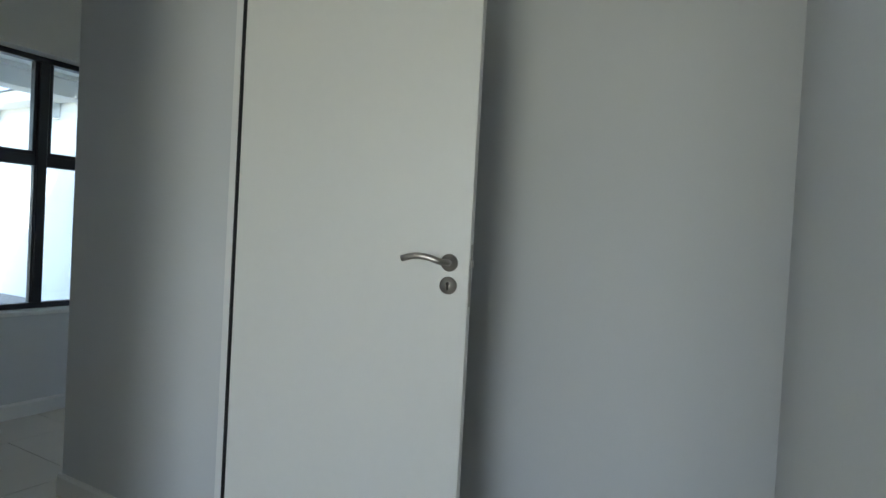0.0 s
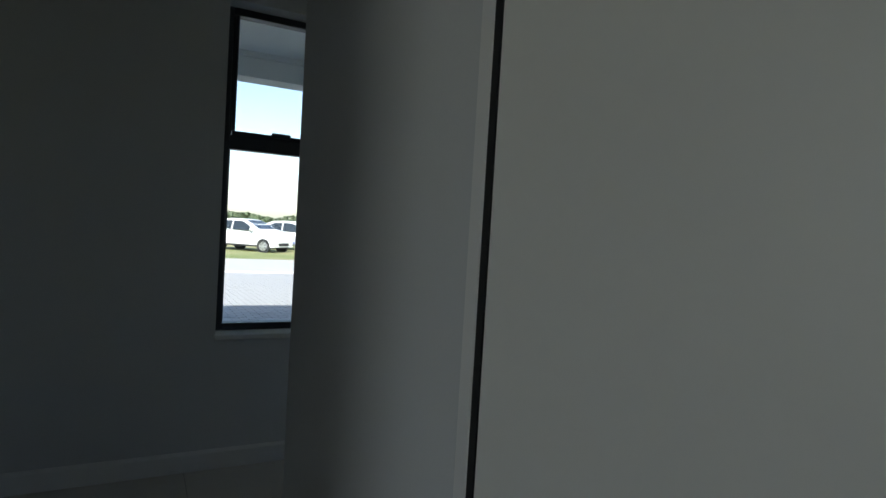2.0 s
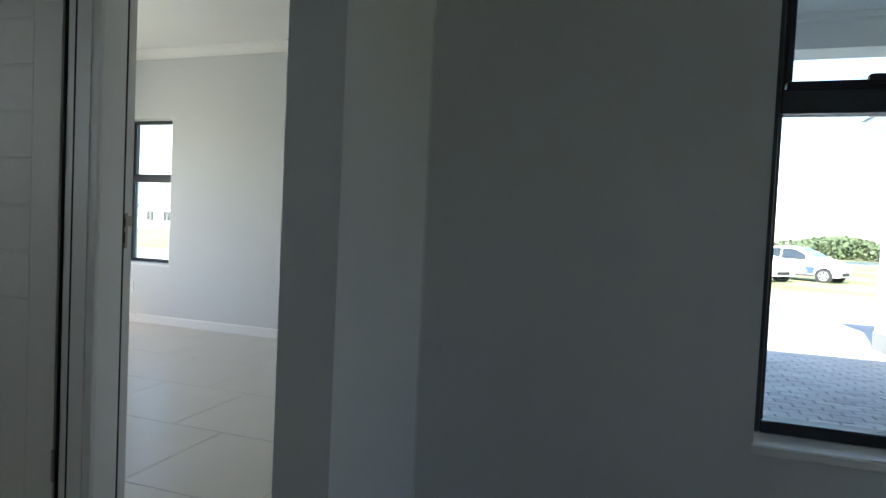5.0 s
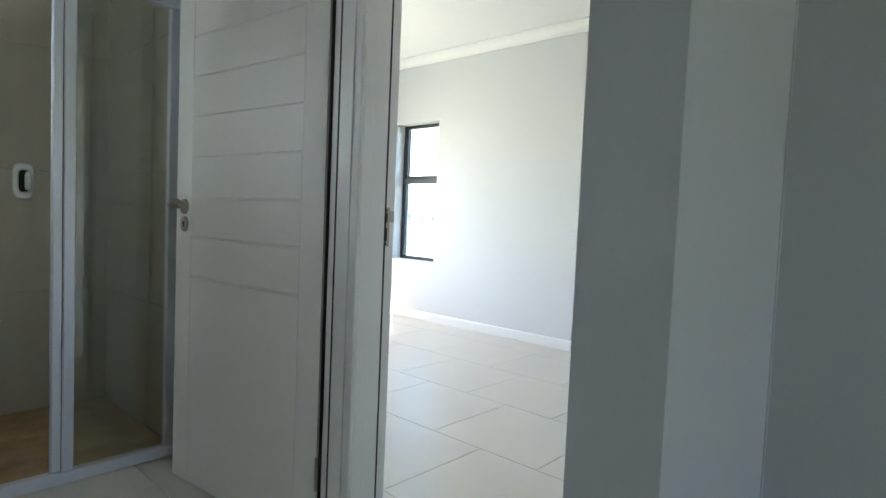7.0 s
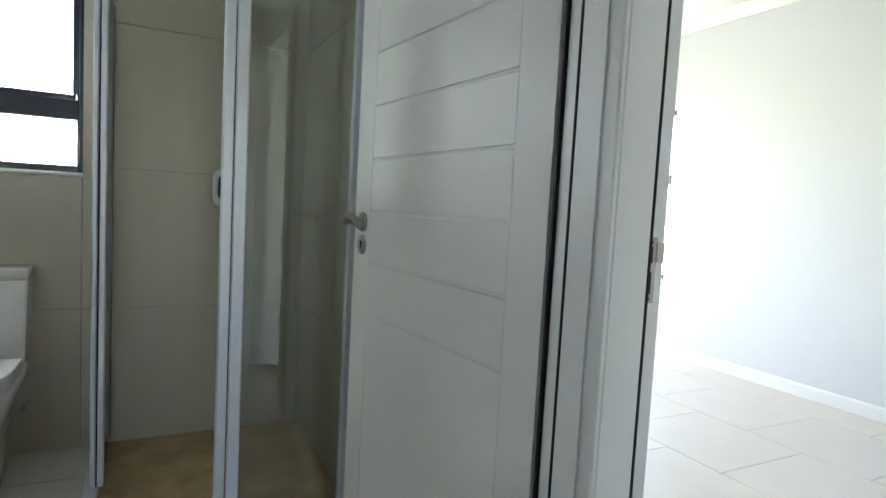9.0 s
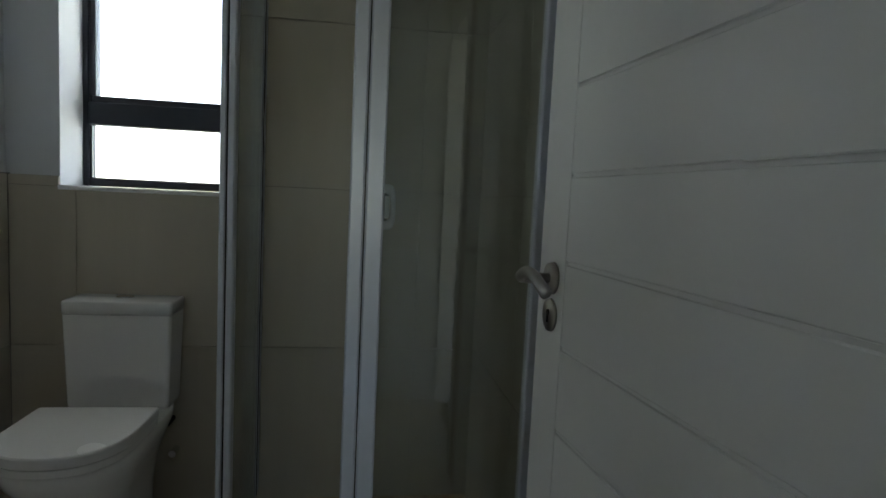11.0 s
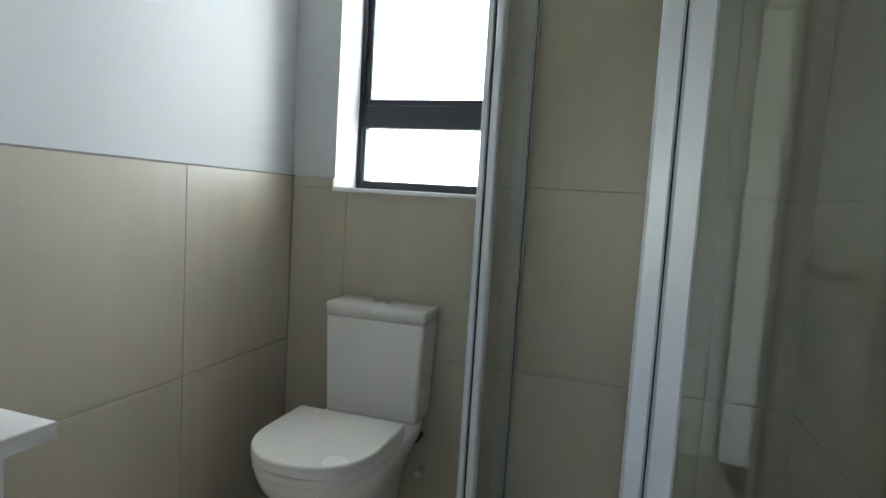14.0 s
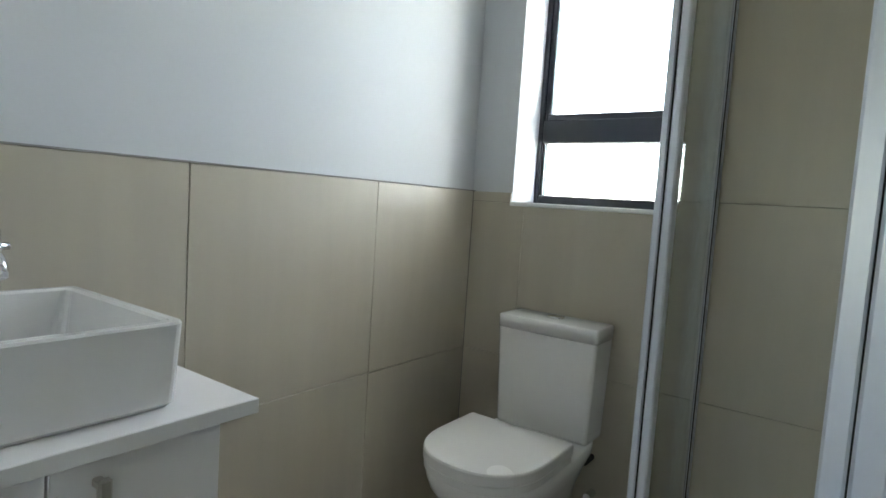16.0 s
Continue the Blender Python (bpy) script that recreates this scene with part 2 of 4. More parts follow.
structure("wall_bedroom_windows", [((BX2, -0.885, 0), (BX2 + 0.22, 0.28, H)), ((BX2, 0.89, 0), (BX2 + 0.22, 2.825, H)), ((BX2, 3.44, 0), (BX2 + 0.22, 3.97, H)),
          ((BX2, 0.28, 0), (BX2 + 0.22, 0.89, WB0)), ((BX2, 0.28, WT), (BX2 + 0.22, 0.89, H)), ((BX2, 2.825, 0), (BX2 + 0.22, 3.44, WB0)), ((BX2, 2.825, WT), (BX2 + 0.22, 3.44, H))], WALL, "bright pale grey bedroom wall with two narrow windows", "wall")
# The opening is assumed, out of view, and admits the bedroom's fill light.
structure("wall_bedroom_north", [((BX0, 3.75, 0), (0.75, 3.97, H)), ((2.45, 3.75, 0), (BX2, 3.97, H)), ((0.75, 3.75, 0), (2.45, 3.97, 0.6)), ((0.75, 3.75, 2.02), (2.45, 3.97, H))], WALL, "pale grey painted bedroom end wall", "wall")
structure("wall_bedroom_south", [((BX1, -0.885, 0), (BX2, -0.752, H))], WALL, "pale grey painted bedroom side wall", "wall")
LW0, LW1 = -2.80, -1.752
structure("wall_lounge_window", [((LX, LW1, 0), (LX + 0.22, -0.885, H)), ((LX, -6.3, 0), (LX + 0.22, LW0, H)), ((LX, LW0, 0), (LX + 0.22, LW1, 0.562)), ((0.256, LW0, 0.562), (LX + 0.22, LW1, 0.587)), ((LX, LW0, 2.02), (LX + 0.22, LW1, H))], WALL, "pale grey painted wall round a dark framed window", "wall")
structure("wall_pier", [((-1.851, PY - 0.133, 0), (PX, PY, H))], WALL, "pale grey painted wall ending in a clean corner", "wall")
AD0, AD1 = PY, -0.955
structure("wall_study_door", [((AX0, AD1 + 0.04, 0), (AX1, 2.9, H)), ((AX0, -2.54, 0), (AX1, PY - 0.1335, H)), ((AX0, AD0, DT + 0.04), (AX1, AD1 + 0.04, H))], WALL, "pale grey painted wall with an open doorway", "wall")
structure("wall_study_south", [((-5.2, -2.54, 0), (AX0, -2.4, H))], WALL, "pale grey painted study wall behind the door", "wall")
structure("wall_study_return", [((-3.58, -2.4, 0), (-3.439, -0.75, H))], WALL, "pale grey painted wall return in the study", "wall")
structure("wall_study_west", [((-5.34, -6.3, 0), (-5.2, 3.1, H))], WALL, "pale grey painted wall", "wall")
# The opening is invented and unseen; it lets the study's fill light in.
structure("wall_study_north", [((-5.2, 2.9, 0), (-4.25, 3.1, H)), ((-2.55, 2.9, 0), (AX1, 3.1, H)), ((-4.25, 2.9, 0), (-2.55, 3.1, 0.6)), ((-4.25, 2.9, 2.1), (-2.55, 3.1, H))], WALL, "pale grey painted wall", "wall")
# Made-up opening out of view, sized to tune the hall's brightness.
structure("wall_lounge_south", [((-5.2, -6.3, 0), (-1.6, -6.05, H)), ((-0.2, -6.3, 0), (LX, -6.05, H)), ((-1.6, -6.3, 0), (-0.2, -6.05, 0.8)), ((-1.6, -6.3, 2.05), (-0.2, -6.05, H))], WALL, "pale grey painted wall", "wall")
structure("ceiling", [((-5.34, -6.3, H), (LX + 0.22, 3.97, H + 0.25)), ((LX + 0.22, -0.885, H), (BX2 + 0.22, 3.97, H + 0.25))], CEIL, "smooth white painted ceiling", "ceiling")


def cornice(a, b, out, name="cornice"):
    """A coved plaster cornice from a to b under the ceiling; out points into the room."""
    a, b, out = Vector(a), Vector(b), Vector(out)
    prof = [(0, 0), (0, -0.085), (0.012, -0.085), (0.02, -0.06), (0.035, -0.04), (0.06, -0.022), (0.085, -0.014), (0.085, 0)]
    bm = bmesh.new()
    loft(bm, [[p + out * u + Vector((0, 0, w)) for u, w in prof] for p in (a, b)])
    return tagged(part(name, bm, CEIL), "white coved plaster cornice", "cornice", kind="structure")


cornice((BX2 - 0.002, -0.75, H - 0.001), (BX2 - 0.002, 3.748, H - 0.001), (-1, 0, 0), "cornice_bedroom")
cornice((BX1, 3.748, H - 0.001), (BX2 - 0.09, 3.748, H - 0.001), (0, -1, 0), "cornice_bedroom_north")


def skirting(name, a, b, out, h=0.085):
    a, b, out = Vector(a), Vector(b), Vector(out)
    prof = [(0, 0), (0.014, 0), (0.014, h - 0.012), (0.009, h - 0.002), (0.004, h), (0, h)]
    bm = bmesh.new()
    loft(bm, [[p + out * u + Vector((0, 0, w)) for u, w in prof] for p in (a, b)])
    return tagged(part(name, bm, TRIM), "white painted timber skirting board", "skirting board", kind="structure")


skirting("baseboard_bedroom", (BX2, -0.75, 0.001), (BX2, 3.75, 0.001), (-1, 0, 0))
skirting("baseboard_bedroom_north", (BX1, 3.75, 0.001), (BX2 - 0.015, 3.75, 0.001), (0, -1, 0))
skirting("baseboard_lounge", (LX, -6.0, 0.001), (LX, -0.885, 0.001), (-1, 0, 0))
skirting("baseboard_pier", (AX1 + 0.0, PY, 0.001), (PX + 0.014, PY, 0.001), (0, 1, 0))
skirting("baseboard_pier_end", (PX, PY - 0.133, 0.001), (PX, PY - 0.0, 0.001), (1, 0, 0))
skirting("baseboard_nib_end", (-0.356, BD0 - 0.133, 0.001), (-0.356, BD0, 0.001), (-1, 0, 0))
skirting("baseboard_nib_side", (-0.37, BD0 - 0.133, 0.001), (LX - 0.015, BD0 - 0.133, 0.001), (0, -1, 0))
skirting("baseboard_study", (-3.439, -2.4, 0.001), (AX0, -2.4, 0.001), (0, 1, 0))
skirting("baseboard_study_return", (-3.439, -2.385, 0.001), (-3.439, -0.75, 0.001), (1, 0, 0))

# ---- floors ----
floor = structure("floor", [((-5.34, -6.3, -0.2), (LX + 0.22, 3.97, -0.004)), ((LX + 0.22, -0.885, -0.2), (BX2 + 0.22, 3.97, -0.004))], GROUT, "beige porcelain tiled floor with thin dark joints", "floor")


# ---- windows ----
def window(name, axis, plane, a0, a1, z0, z1, transom, mullions=(), glass=GLASS, face=1, label=""):
    """Aluminium window in the plane x=plane (axis 'x') or y=plane; a0..a1 along the wall; panes divided by a transom and mullions."""
    win = tagged(thing(name), label, "window", kind="structure")
    d = 0.03

    def bar(nm, u0, u1, w0, w1, t, mat=ALU, label="", bev=0.004):
        lo, hi = ((plane - t, u0, w0), (plane + t, u1, w1)) if axis == "x" else ((u0, plane - t, w0), (u1, plane + t, w1))
        return box_part(nm, lo, hi, mat, win, label, bev)
    f = 0.032
    bar("window_frame", a0, a0 + f, z0, z1, d); bar("window_frame", a1 - f, a1, z0, z1, d)
    bar("window_frame", a0 + f, a1 - f, z1 - f, z1, d); bar("window_frame", a0 + f, a1 - f, z0, z0 + f, d)
    cuts = [a0 + f, *[c for m in mullions for c in (m - 0.025, m + 0.025)], a1 - f]
    for m in mullions:
        bar("mullion", m - 0.025, m + 0.025, z0 + f, z1 - f, d + 0.006)
    for u0, u1 in zip(cuts[::2], cuts[1::2]):
        bar("transom", u0, u1, transom[0], transom[1], d)
        for w0, w1 in ((z0 + f, transom[0]), (transom[1], z1 - f)):
            bar("glazing_bead", u0, u0 + 0.008, w0, w1, d - 0.012, bev=0.002)
            bar("glazing_bead", u1 - 0.008, u1, w0, w1, d - 0.012, bev=0.002)
            p = bar("pane", u0 + 0.008, u1 - 0.008, w0, w1, 0.003, glass, "", 0)
            p.visible_shadow = False
        for w0, w1 in ((u0 + 0.008, u0 + 0.024), (u1 - 0.024, u1 - 0.008)):
            bar("sash_stile", w0, w1, transom[1] + 0.0225, z1 - f, d - 0.008, bev=0.002)
        bar("sash_rail", u0 + 0.012, u1 - 0.012, transom[1], transom[1] + 0.022, d - 0.008, bev=0.002)
    return win


window("window_lounge", "x", 0.285, LW0, LW1, 0.587, 2.02, (1.40, 1.460), (-2.27,), label="charcoal aluminium lounge window with small top lights")
box_part("window_catch", (0.236, -2.05, 1.468), (0.262, -1.965, 1.490), ALU, bpy.data.objects["window_lounge"], "dark window catch", 0.006, 2)
window("window_bedroom_1", "x", 3.28, 0.28, 0.89, WB0, WT, (1.405, 1.464), label="narrow charcoal aluminium bedroom window")
window("window_bedroom_2", "x", 3.28, 2.825, 3.44, WB0, WT, (1.405, 1.464), label="narrow charcoal aluminium bedroom window")
window("window_bathroom", "y", 2.46, WX0 - 0.014, WX1, 1.17, 2.1, (1.40, 1.487), glass=FROST, label="charcoal aluminium bathroom window with obscure glass")


def sill(name, lo, hi, label):
    return tagged(box_part(name, lo, hi, TRIM, None, "", 0.004), label, "window sill", kind="structure")


sill("sill_lounge", (LX - 0.008, LW0 - 0.006, 0.562), (0.255, LW1 + 0.006, 0.5865), "white painted plaster window sill")
sill("sill_bedroom", (BX2 - 0.008, 0.27, 0.575), (3.25, 0.90, 0.599), "white painted plaster window sill")
sill("sill_bedroom_north", (BX2 - 0.008, 2.815, 0.575), (3.25, 3.45, 0.599), "white painted plaster window sill")


# ---- doors ----
def lever_set(door, x, z, side, s, length=0.12, oval=False):
    """Lever handle with its rose and keyhole plate, on the leaf's face y = side; the lever points to the hinge at x = 0."""
    bm = bmesh.new()
    cyl(bm, (x, side, z), (x, side + s * 0.009, z), 0.026, 0.024, 28)
    if oval:
        for v in bm.verts:
            v.co.z = z + (v.co.z - z) * 1.12
    rose = part("rose", bm, STEEL, door, "brushed steel handle rose", True)
    bm = bmesh.new()
    pts = [(x, side + s * 0.008, z), (x, side + s * 0.034, z), (x - 0.004, side + s * (0.062 if oval else 0.045), z + 0.001)]
    n = 9
    for i in range(1, n + 1):
        u = i / n
        pts.append((x - 0.008 - u * length, side + s * ((0.068 if oval else 0.05) + 0.004 * math.sin(math.pi * u)), z + (0.02 * math.sin(math.pi * u * 0.8) if not oval else 0.022 * math.sin(math.pi * u)) - (0.008 if oval else 0.006) * u))
    tube(bm, pts, 0.0095, 12)
    part("lever", bm, STEEL, rose, "brushed steel curved lever", True)
    bm = bmesh.new()
    cyl(bm, (x, side, z - 0.066), (x, side + s * 0.006, z - 0.066), 0.026, 0.0245, 28)
    if oval:
        for v in bm.verts:
            v.co.z = z - 0.066 + (v.co.z - z + 0.066) * 1.15
    plate = part("keyhole_plate", bm, STEEL, door, "brushed steel keyhole plate", True)
    bm = bmesh.new()
    cyl(bm, (x, side + s * 0.004, z - 0.061), (x, side + s * 0.0075, z - 0.061), 0.0055, seg=16)
    add_box(bm, (x - 0.003, min(side + s * 0.004, side + s * 0.0075), z - 0.079), (x + 0.003, max(side + s * 0.004, side + s * 0.0075), z - 0.061))
    part("keyhole", bm, DARK, plate)


def hinge_leafs(door, z, y):
    bm = bmesh.new()
    add_box(bm, (-0.003, y - 0.034, z - 0.05), (-0.0005, y + 0.0, z + 0.05), 0.0005)
    cyl(bm, (-0.006, y + 0.004, z - 0.05), (-0.006, y + 0.004, z + 0.05), 0.006, seg=14)
    h = part("hinge", bm, STEEL, door, "steel butt hinge")
    bm = bmesh.new()
    for dz in (-0.035, -0.012, 0.012, 0.035):
        cyl(bm, (-0.0045, y - 0.018, z + dz), (-0.0028, y - 0.018, z + dz), 0.004, seg=10)
    part("screw", bm, DARK, h)


def door_leaf(name, hinge, turn, w, label, grooves=(), side=-1, handle_z=1.055, oval=False):
    """A leaf that runs along local +x from its hinge edge, 40 mm thick towards -side of local y; the seen face is at local y=0."""
    door = thing(name, pose(hinge[0], hinge[1], 0.0, 0, 0, turn), label, "door")
    t0, t1 = (0.0, 0.04) if side < 0 else (-0.04, 0.0)
    z0, z1 = 0.008, 2.04
    if grooves:
        inner = (t0 + 0.004, t1) if side < 0 else (t0, t1 - 0.004)
        box_part("leaf", (0, inner[0], z0), (w, inner[1], z1), DOOR, door)
        f0, f1 = (t0, t0 + 0.004) if side < 0 else (t1 - 0.004, t1)
        box_part("stile", (0, f0, z0), (0.105, f1, z1), DOOR, door)
        box_part("stile", (w - 0.105, f0, z0), (w, f1, z1), DOOR, door)
        zs = [z0, *grooves, z1]
        for a, b in zip(zs, zs[1:]):
            box_part("panel", (0.105, f0, a + (0.0028 if a > z0 else 0)), (w - 0.105, f1, b - (0.0028 if b < z1 else 0)), DOOR, door, bevel=0.0025)
    else:
        box_part("leaf", (0, t0, z0), (w, t1, z1), DOOR, door, bevel=0.002)
    face = t0 if side < 0 else t1
    lever_set(door, w - 0.06, handle_z, face, 1 if side > 0 else -1, oval=oval)
    bm = bmesh.new()
    c = (t0 + t1) / 2
    add_box(bm, (w - 0.001, c - 0.010, handle_z - 0.125), (w + 0.0015, c + 0.010, handle_z + 0.055), 0.0005)
    lock = part("lock_faceplate", bm, STEEL, door, "steel mortice lock faceplate")
    box_part("latch", (w, c - 0.006, handle_z - 0.012), (w + 0.007, c + 0.006, handle_z + 0.012), STEEL, lock, bevel=0.003)
    box_part("deadbolt", (w, c - 0.005, handle_z - 0.085), (w + 0.003, c + 0.005, handle_z - 0.05), STEEL, lock, bevel=0.001)
    for z in (0.265, 1.78):
        hinge_leafs(door, z, 0.04 if side < 0 else 0.0)
    return door


# study door: flush, open a little past a right angle
adx, ady = -2.645 + 1.898, -1.994 - (PY + 0.001)
door_leaf("door_study", (-1.898, PY + 0.001), math.degrees(math.atan2(ady, adx)), 0.768, "flush white painted interior door standing wide open", side=-1, handle_z=1.047)
# bathroom door: grooved, open into the bathroom
door_leaf("door_bathroom", (CD1 - 0.004, CY1 + 0.024), 90 + math.degrees(math.atan2(0.074, 0.81)), 0.845, "white painted horizontally grooved bathroom door, open", [0.645 + 0.1468 * i for i in range(1, 10)], side=1, handle_z=1.053, oval=True)


def door_frame(name, axis, a0, a1, w0, w1, rebate_at_high, label, seal=True, sides=(-1, 1)):
    """Timber frame lining an opening from a0 to a1 along the wall; w0..w1 is the wall's depth. The door closes against a stop."""
    fr = tagged(thing(name), label, "door frame", kind="structure")

    def bx(nm, u0, u1, v0, v1, z0, z1, mat=TRIM, bev=0.003):
        lo, hi = ((u0, v0, z0), (u1, v1, z1)) if axis == "x" else ((v0, u0, z0), (v1, u1, z1))
        return box_part(nm, lo, hi, mat, fr, "", bev)
    reb = 0.043
    for s, edge in ((-1, a0), (1, a1)):
        if s not in sides:
            continue
        o = sorted((edge, edge + s * 0.038))
        bx("jamb", o[0], o[1], w0 - 0.006, w1 + 0.006, 0, DT + 0.038)
        if rebate_at_high:
            v0, v1 = w0 - 0.008, w1 - reb
        else:
            v0, v1 = w0 + reb, w1 + 0.008
        i = sorted((edge, edge - s * 0.012))
        bx("stop", i[0], i[1], v0, v1, 0, DT)
        # moulded bead and dust seal
        m = sorted((edge - s * 0.012, edge - s * 0.016))
        vm = v0 + 0.035 if rebate_at_high else v1 - 0.035
        bx("bead", m[0], m[1], vm - 0.004, vm + 0.004, 0, DT - 0.012, TRIM, 0.0015)
        q = sorted((edge - s * 0.001, edge - s * 0.0125))
        sv = (v1, v1 + 0.004) if rebate_at_high else (v0 - 0.004, v0)
        if seal:
            bx("seal", q[0], q[1], sv[0], sv[1], 0, DT, SEAL_AND_GAP, 0)
    bx("head", a0, a1, w0 - 0.006, w1 + 0.006, DT, DT + 0.038)
    return fr


door_frame("door_frame_bathroom", "x", CD0, CD1 + 0.0, CY0, CY1, True, "white painted timber frame of the bathroom doorway")
fb = door_frame("door_frame_bedroom", "y", BD0 + 0.038, BD1, BX0, BX1, True, "white painted timber frame of the bedroom doorway")
door_frame("door_frame_study", "y", AD0 + 0.0025, AD1, AX0, AX1, False, "white painted timber frame of the study doorway", False, (1,))
box_part("jamb", (-1.882, PY - 0.132, 0), (-1.8515, PY + 0.002, DT), TRIM, bpy.data.objects["door_frame_study"], "", 0.002)

# Black strip stands in for the shade in the bathroom door's hinge gap.
box_part("hinge_seal", (CD1 - 0.006, CY1 + 0.0065, 0.01), (CD1 + 0.034, CY1 + 0.012, DT), SEAL_AND_GAP, bpy.data.objects["door_frame_bathroom"], "black filler strip for the shaded hinge gap")
# Black strip painted in as the shadow between study door and jamb.
box_part("hinge_seal", (-1.897, PY - 0.03, 0.01), (-1.8825, PY + 0.0012, DT), SEAL_AND_GAP, bpy.data.objects["door_frame_study"], "dark filler strip for the shadow in the hinge gap")

# strike plate in the bedroom frame
strike = box_part("strike_plate", (0.114, BD1 - 0.0022, 0.955), (0.140, BD1 - 0.0002, 1.075), STEEL, fb, "steel strike plate with two slots", 0.0006)
box_part("strike_lip", (0.138, BD1 - 0.0045, 1.03), (0.157, BD1 - 0.0008, 1.065), STEEL, strike, bevel=0.001)
for z0, z1 in ((1.028, 1.058), (0.972, 1.012)):
    box_part("slot", (0.119, BD1 - 0.0030, z0), (0.130, BD1 - 0.0018, z1), DARK, strike)
for z in (0.963, 1.066):
    bm = bmesh.new()
    cyl(bm, (0.125, BD1 - 0.0032, z), (0.125, BD1 - 0.0015, z), 0.004, seg=12)
    part("screw", bm, DARK, strike)


# ---- bathroom ----
def tile_wall(wall, u_edges, z_edges, place, gap=0.001):
    """Tiles as pieces of a wall. place(u0, u1, z0, z1) gives the two corners of a tile."""
    for (u0, u1) in u_edges:
        for (z0, z1) in z_edges:
            bm = bmesh.new()
            lo, hi = place(u0 + gap, u1 - gap, z0 + gap, z1 - gap)
            add_box(bm, lo, hi, 0.0012)
            part("wall_tile", bm, WTILE, wall)


def spans(*cuts):
    return list(zip(cuts, cuts[1:]))


# shower: corner entry with both doors slid open
SY, SX = 1.30, -0.850


def shower():
    sh = thing("shower_enclosure", None, "satin aluminium and clear glass corner shower, doors slid open", "shower")
    top = 1.90

    def bar(nm, lo, hi, label="", mat=SHALU, bev=0.004, par=None):
        return box_part(nm, lo, hi, mat, par or sh, label, bev)
    bar("bottom_rail", (SX, SY - 0.022, 0.0), (XR - 0.011, SY + 0.022, 0.045))
    bar("bottom_rail", (SX - 0.022, SY - 0.022, 0.0), (SX + 0.022, YW - 0.011, 0.045))
    bar("top_rail", (SX, SY - 0.022, top - 0.05), (XR - 0.011, SY + 0.022, top))
    bar("top_rail", (SX - 0.022, SY - 0.022, top - 0.05), (SX + 0.022, YW - 0.011, top))
    # front: wall channel, fixed pane, its stile; the sliding door behind it with its own stile
    bar("wall_channel", (-0.082, SY - 0.016, 0.045), (-0.010, SY + 0.016, top - 0.05))
    bar("fixed_stile", (-0.4503, SY - 0.018, 0.045), (-0.412, SY + 0.002, top - 0.05))
    g = bar("fixed_pane", (-0.416, SY - 0.011, 0.045), (-0.080, SY - 0.006, top - 0.05), "clear shower glass", SHGLASS, 0)
    g.visible_shadow = False
    d = bar("door_stile", (-0.484, SY - 0.016, 0.05), (-0.453, SY + 0.020, top - 0.055))
    bar("stile_seal", (-0.4528, SY - 0.009, 0.05), (-0.4505, SY + 0.012, top - 0.055), "", SEAL_AND_GAP, 0)
    g = bar("door_pane", (-0.455, SY + 0.009, 0.05), (-0.083, SY + 0.014, top - 0.055), "clear shower glass", SHGLASS, 0)
    g.visible_shadow = False
    bar("channel_seal", (SX + 0.0365, YW - 0.073, 0.05), (SX + 0.0385, YW - 0.066, top - 0.055), "", SEAL_AND_GAP, 0)
    # side: fixed pane by the wall, sliding door drawn back over it
    bar("wall_channel", (SX - 0.004, YW - 0.075, 0.045), (SX + 0.036, YW - 0.011, top - 0.05))
    bar("fixed_stile", (SX - 0.002, 1.735, 0.045), (SX + 0.016, 1.775, top - 0.05))
    bar("door_stile", (SX + 0.022, 1.725, 0.05), (SX + 0.042, 1.765, top - 0.055))
    bar("stile_seal", (SX + 0.0165, 1.733, 0.05), (SX + 0.0215, 1.738, top - 0.055), "", SEAL_AND_GAP, 0)
    for nm, x in (("fixed_pane", SX + 0.007), ("door_pane", SX + 0.032)):
        g = bar(nm, (x - 0.0025, 1.77, 0.05), (x + 0.0025, YW - 0.05, top - 0.055), "clear shower glass", SHGLASS, 0)
        g.visible_shadow = False
    return sh


shower()
tagged(box_part("shower_floor", (SX + 0.022, SY + 0.022, -0.003), (XR - 0.012, YW - 0.012, 0.006), SHFLOOR), "mottled ochre stone shower floor", "shower floor", kind="structure")
bm = bmesh.new()
cyl(bm, (-0.40, 1.55, 0.006), (-0.40, 1.55, 0.009), 0.045, seg=24)
drain = tagged(part("shower_drain", bm, STEEL), "round steel shower drain in the floor", "drain")
bm = bmesh.new()
for i in range(5):
    add_box(bm, (-0.43, 1.53 + i * 0.009, 0.009), (-0.37, 1.533 + i * 0.009, 0.0096))
part("grate_slot", bm, DARK, drain)


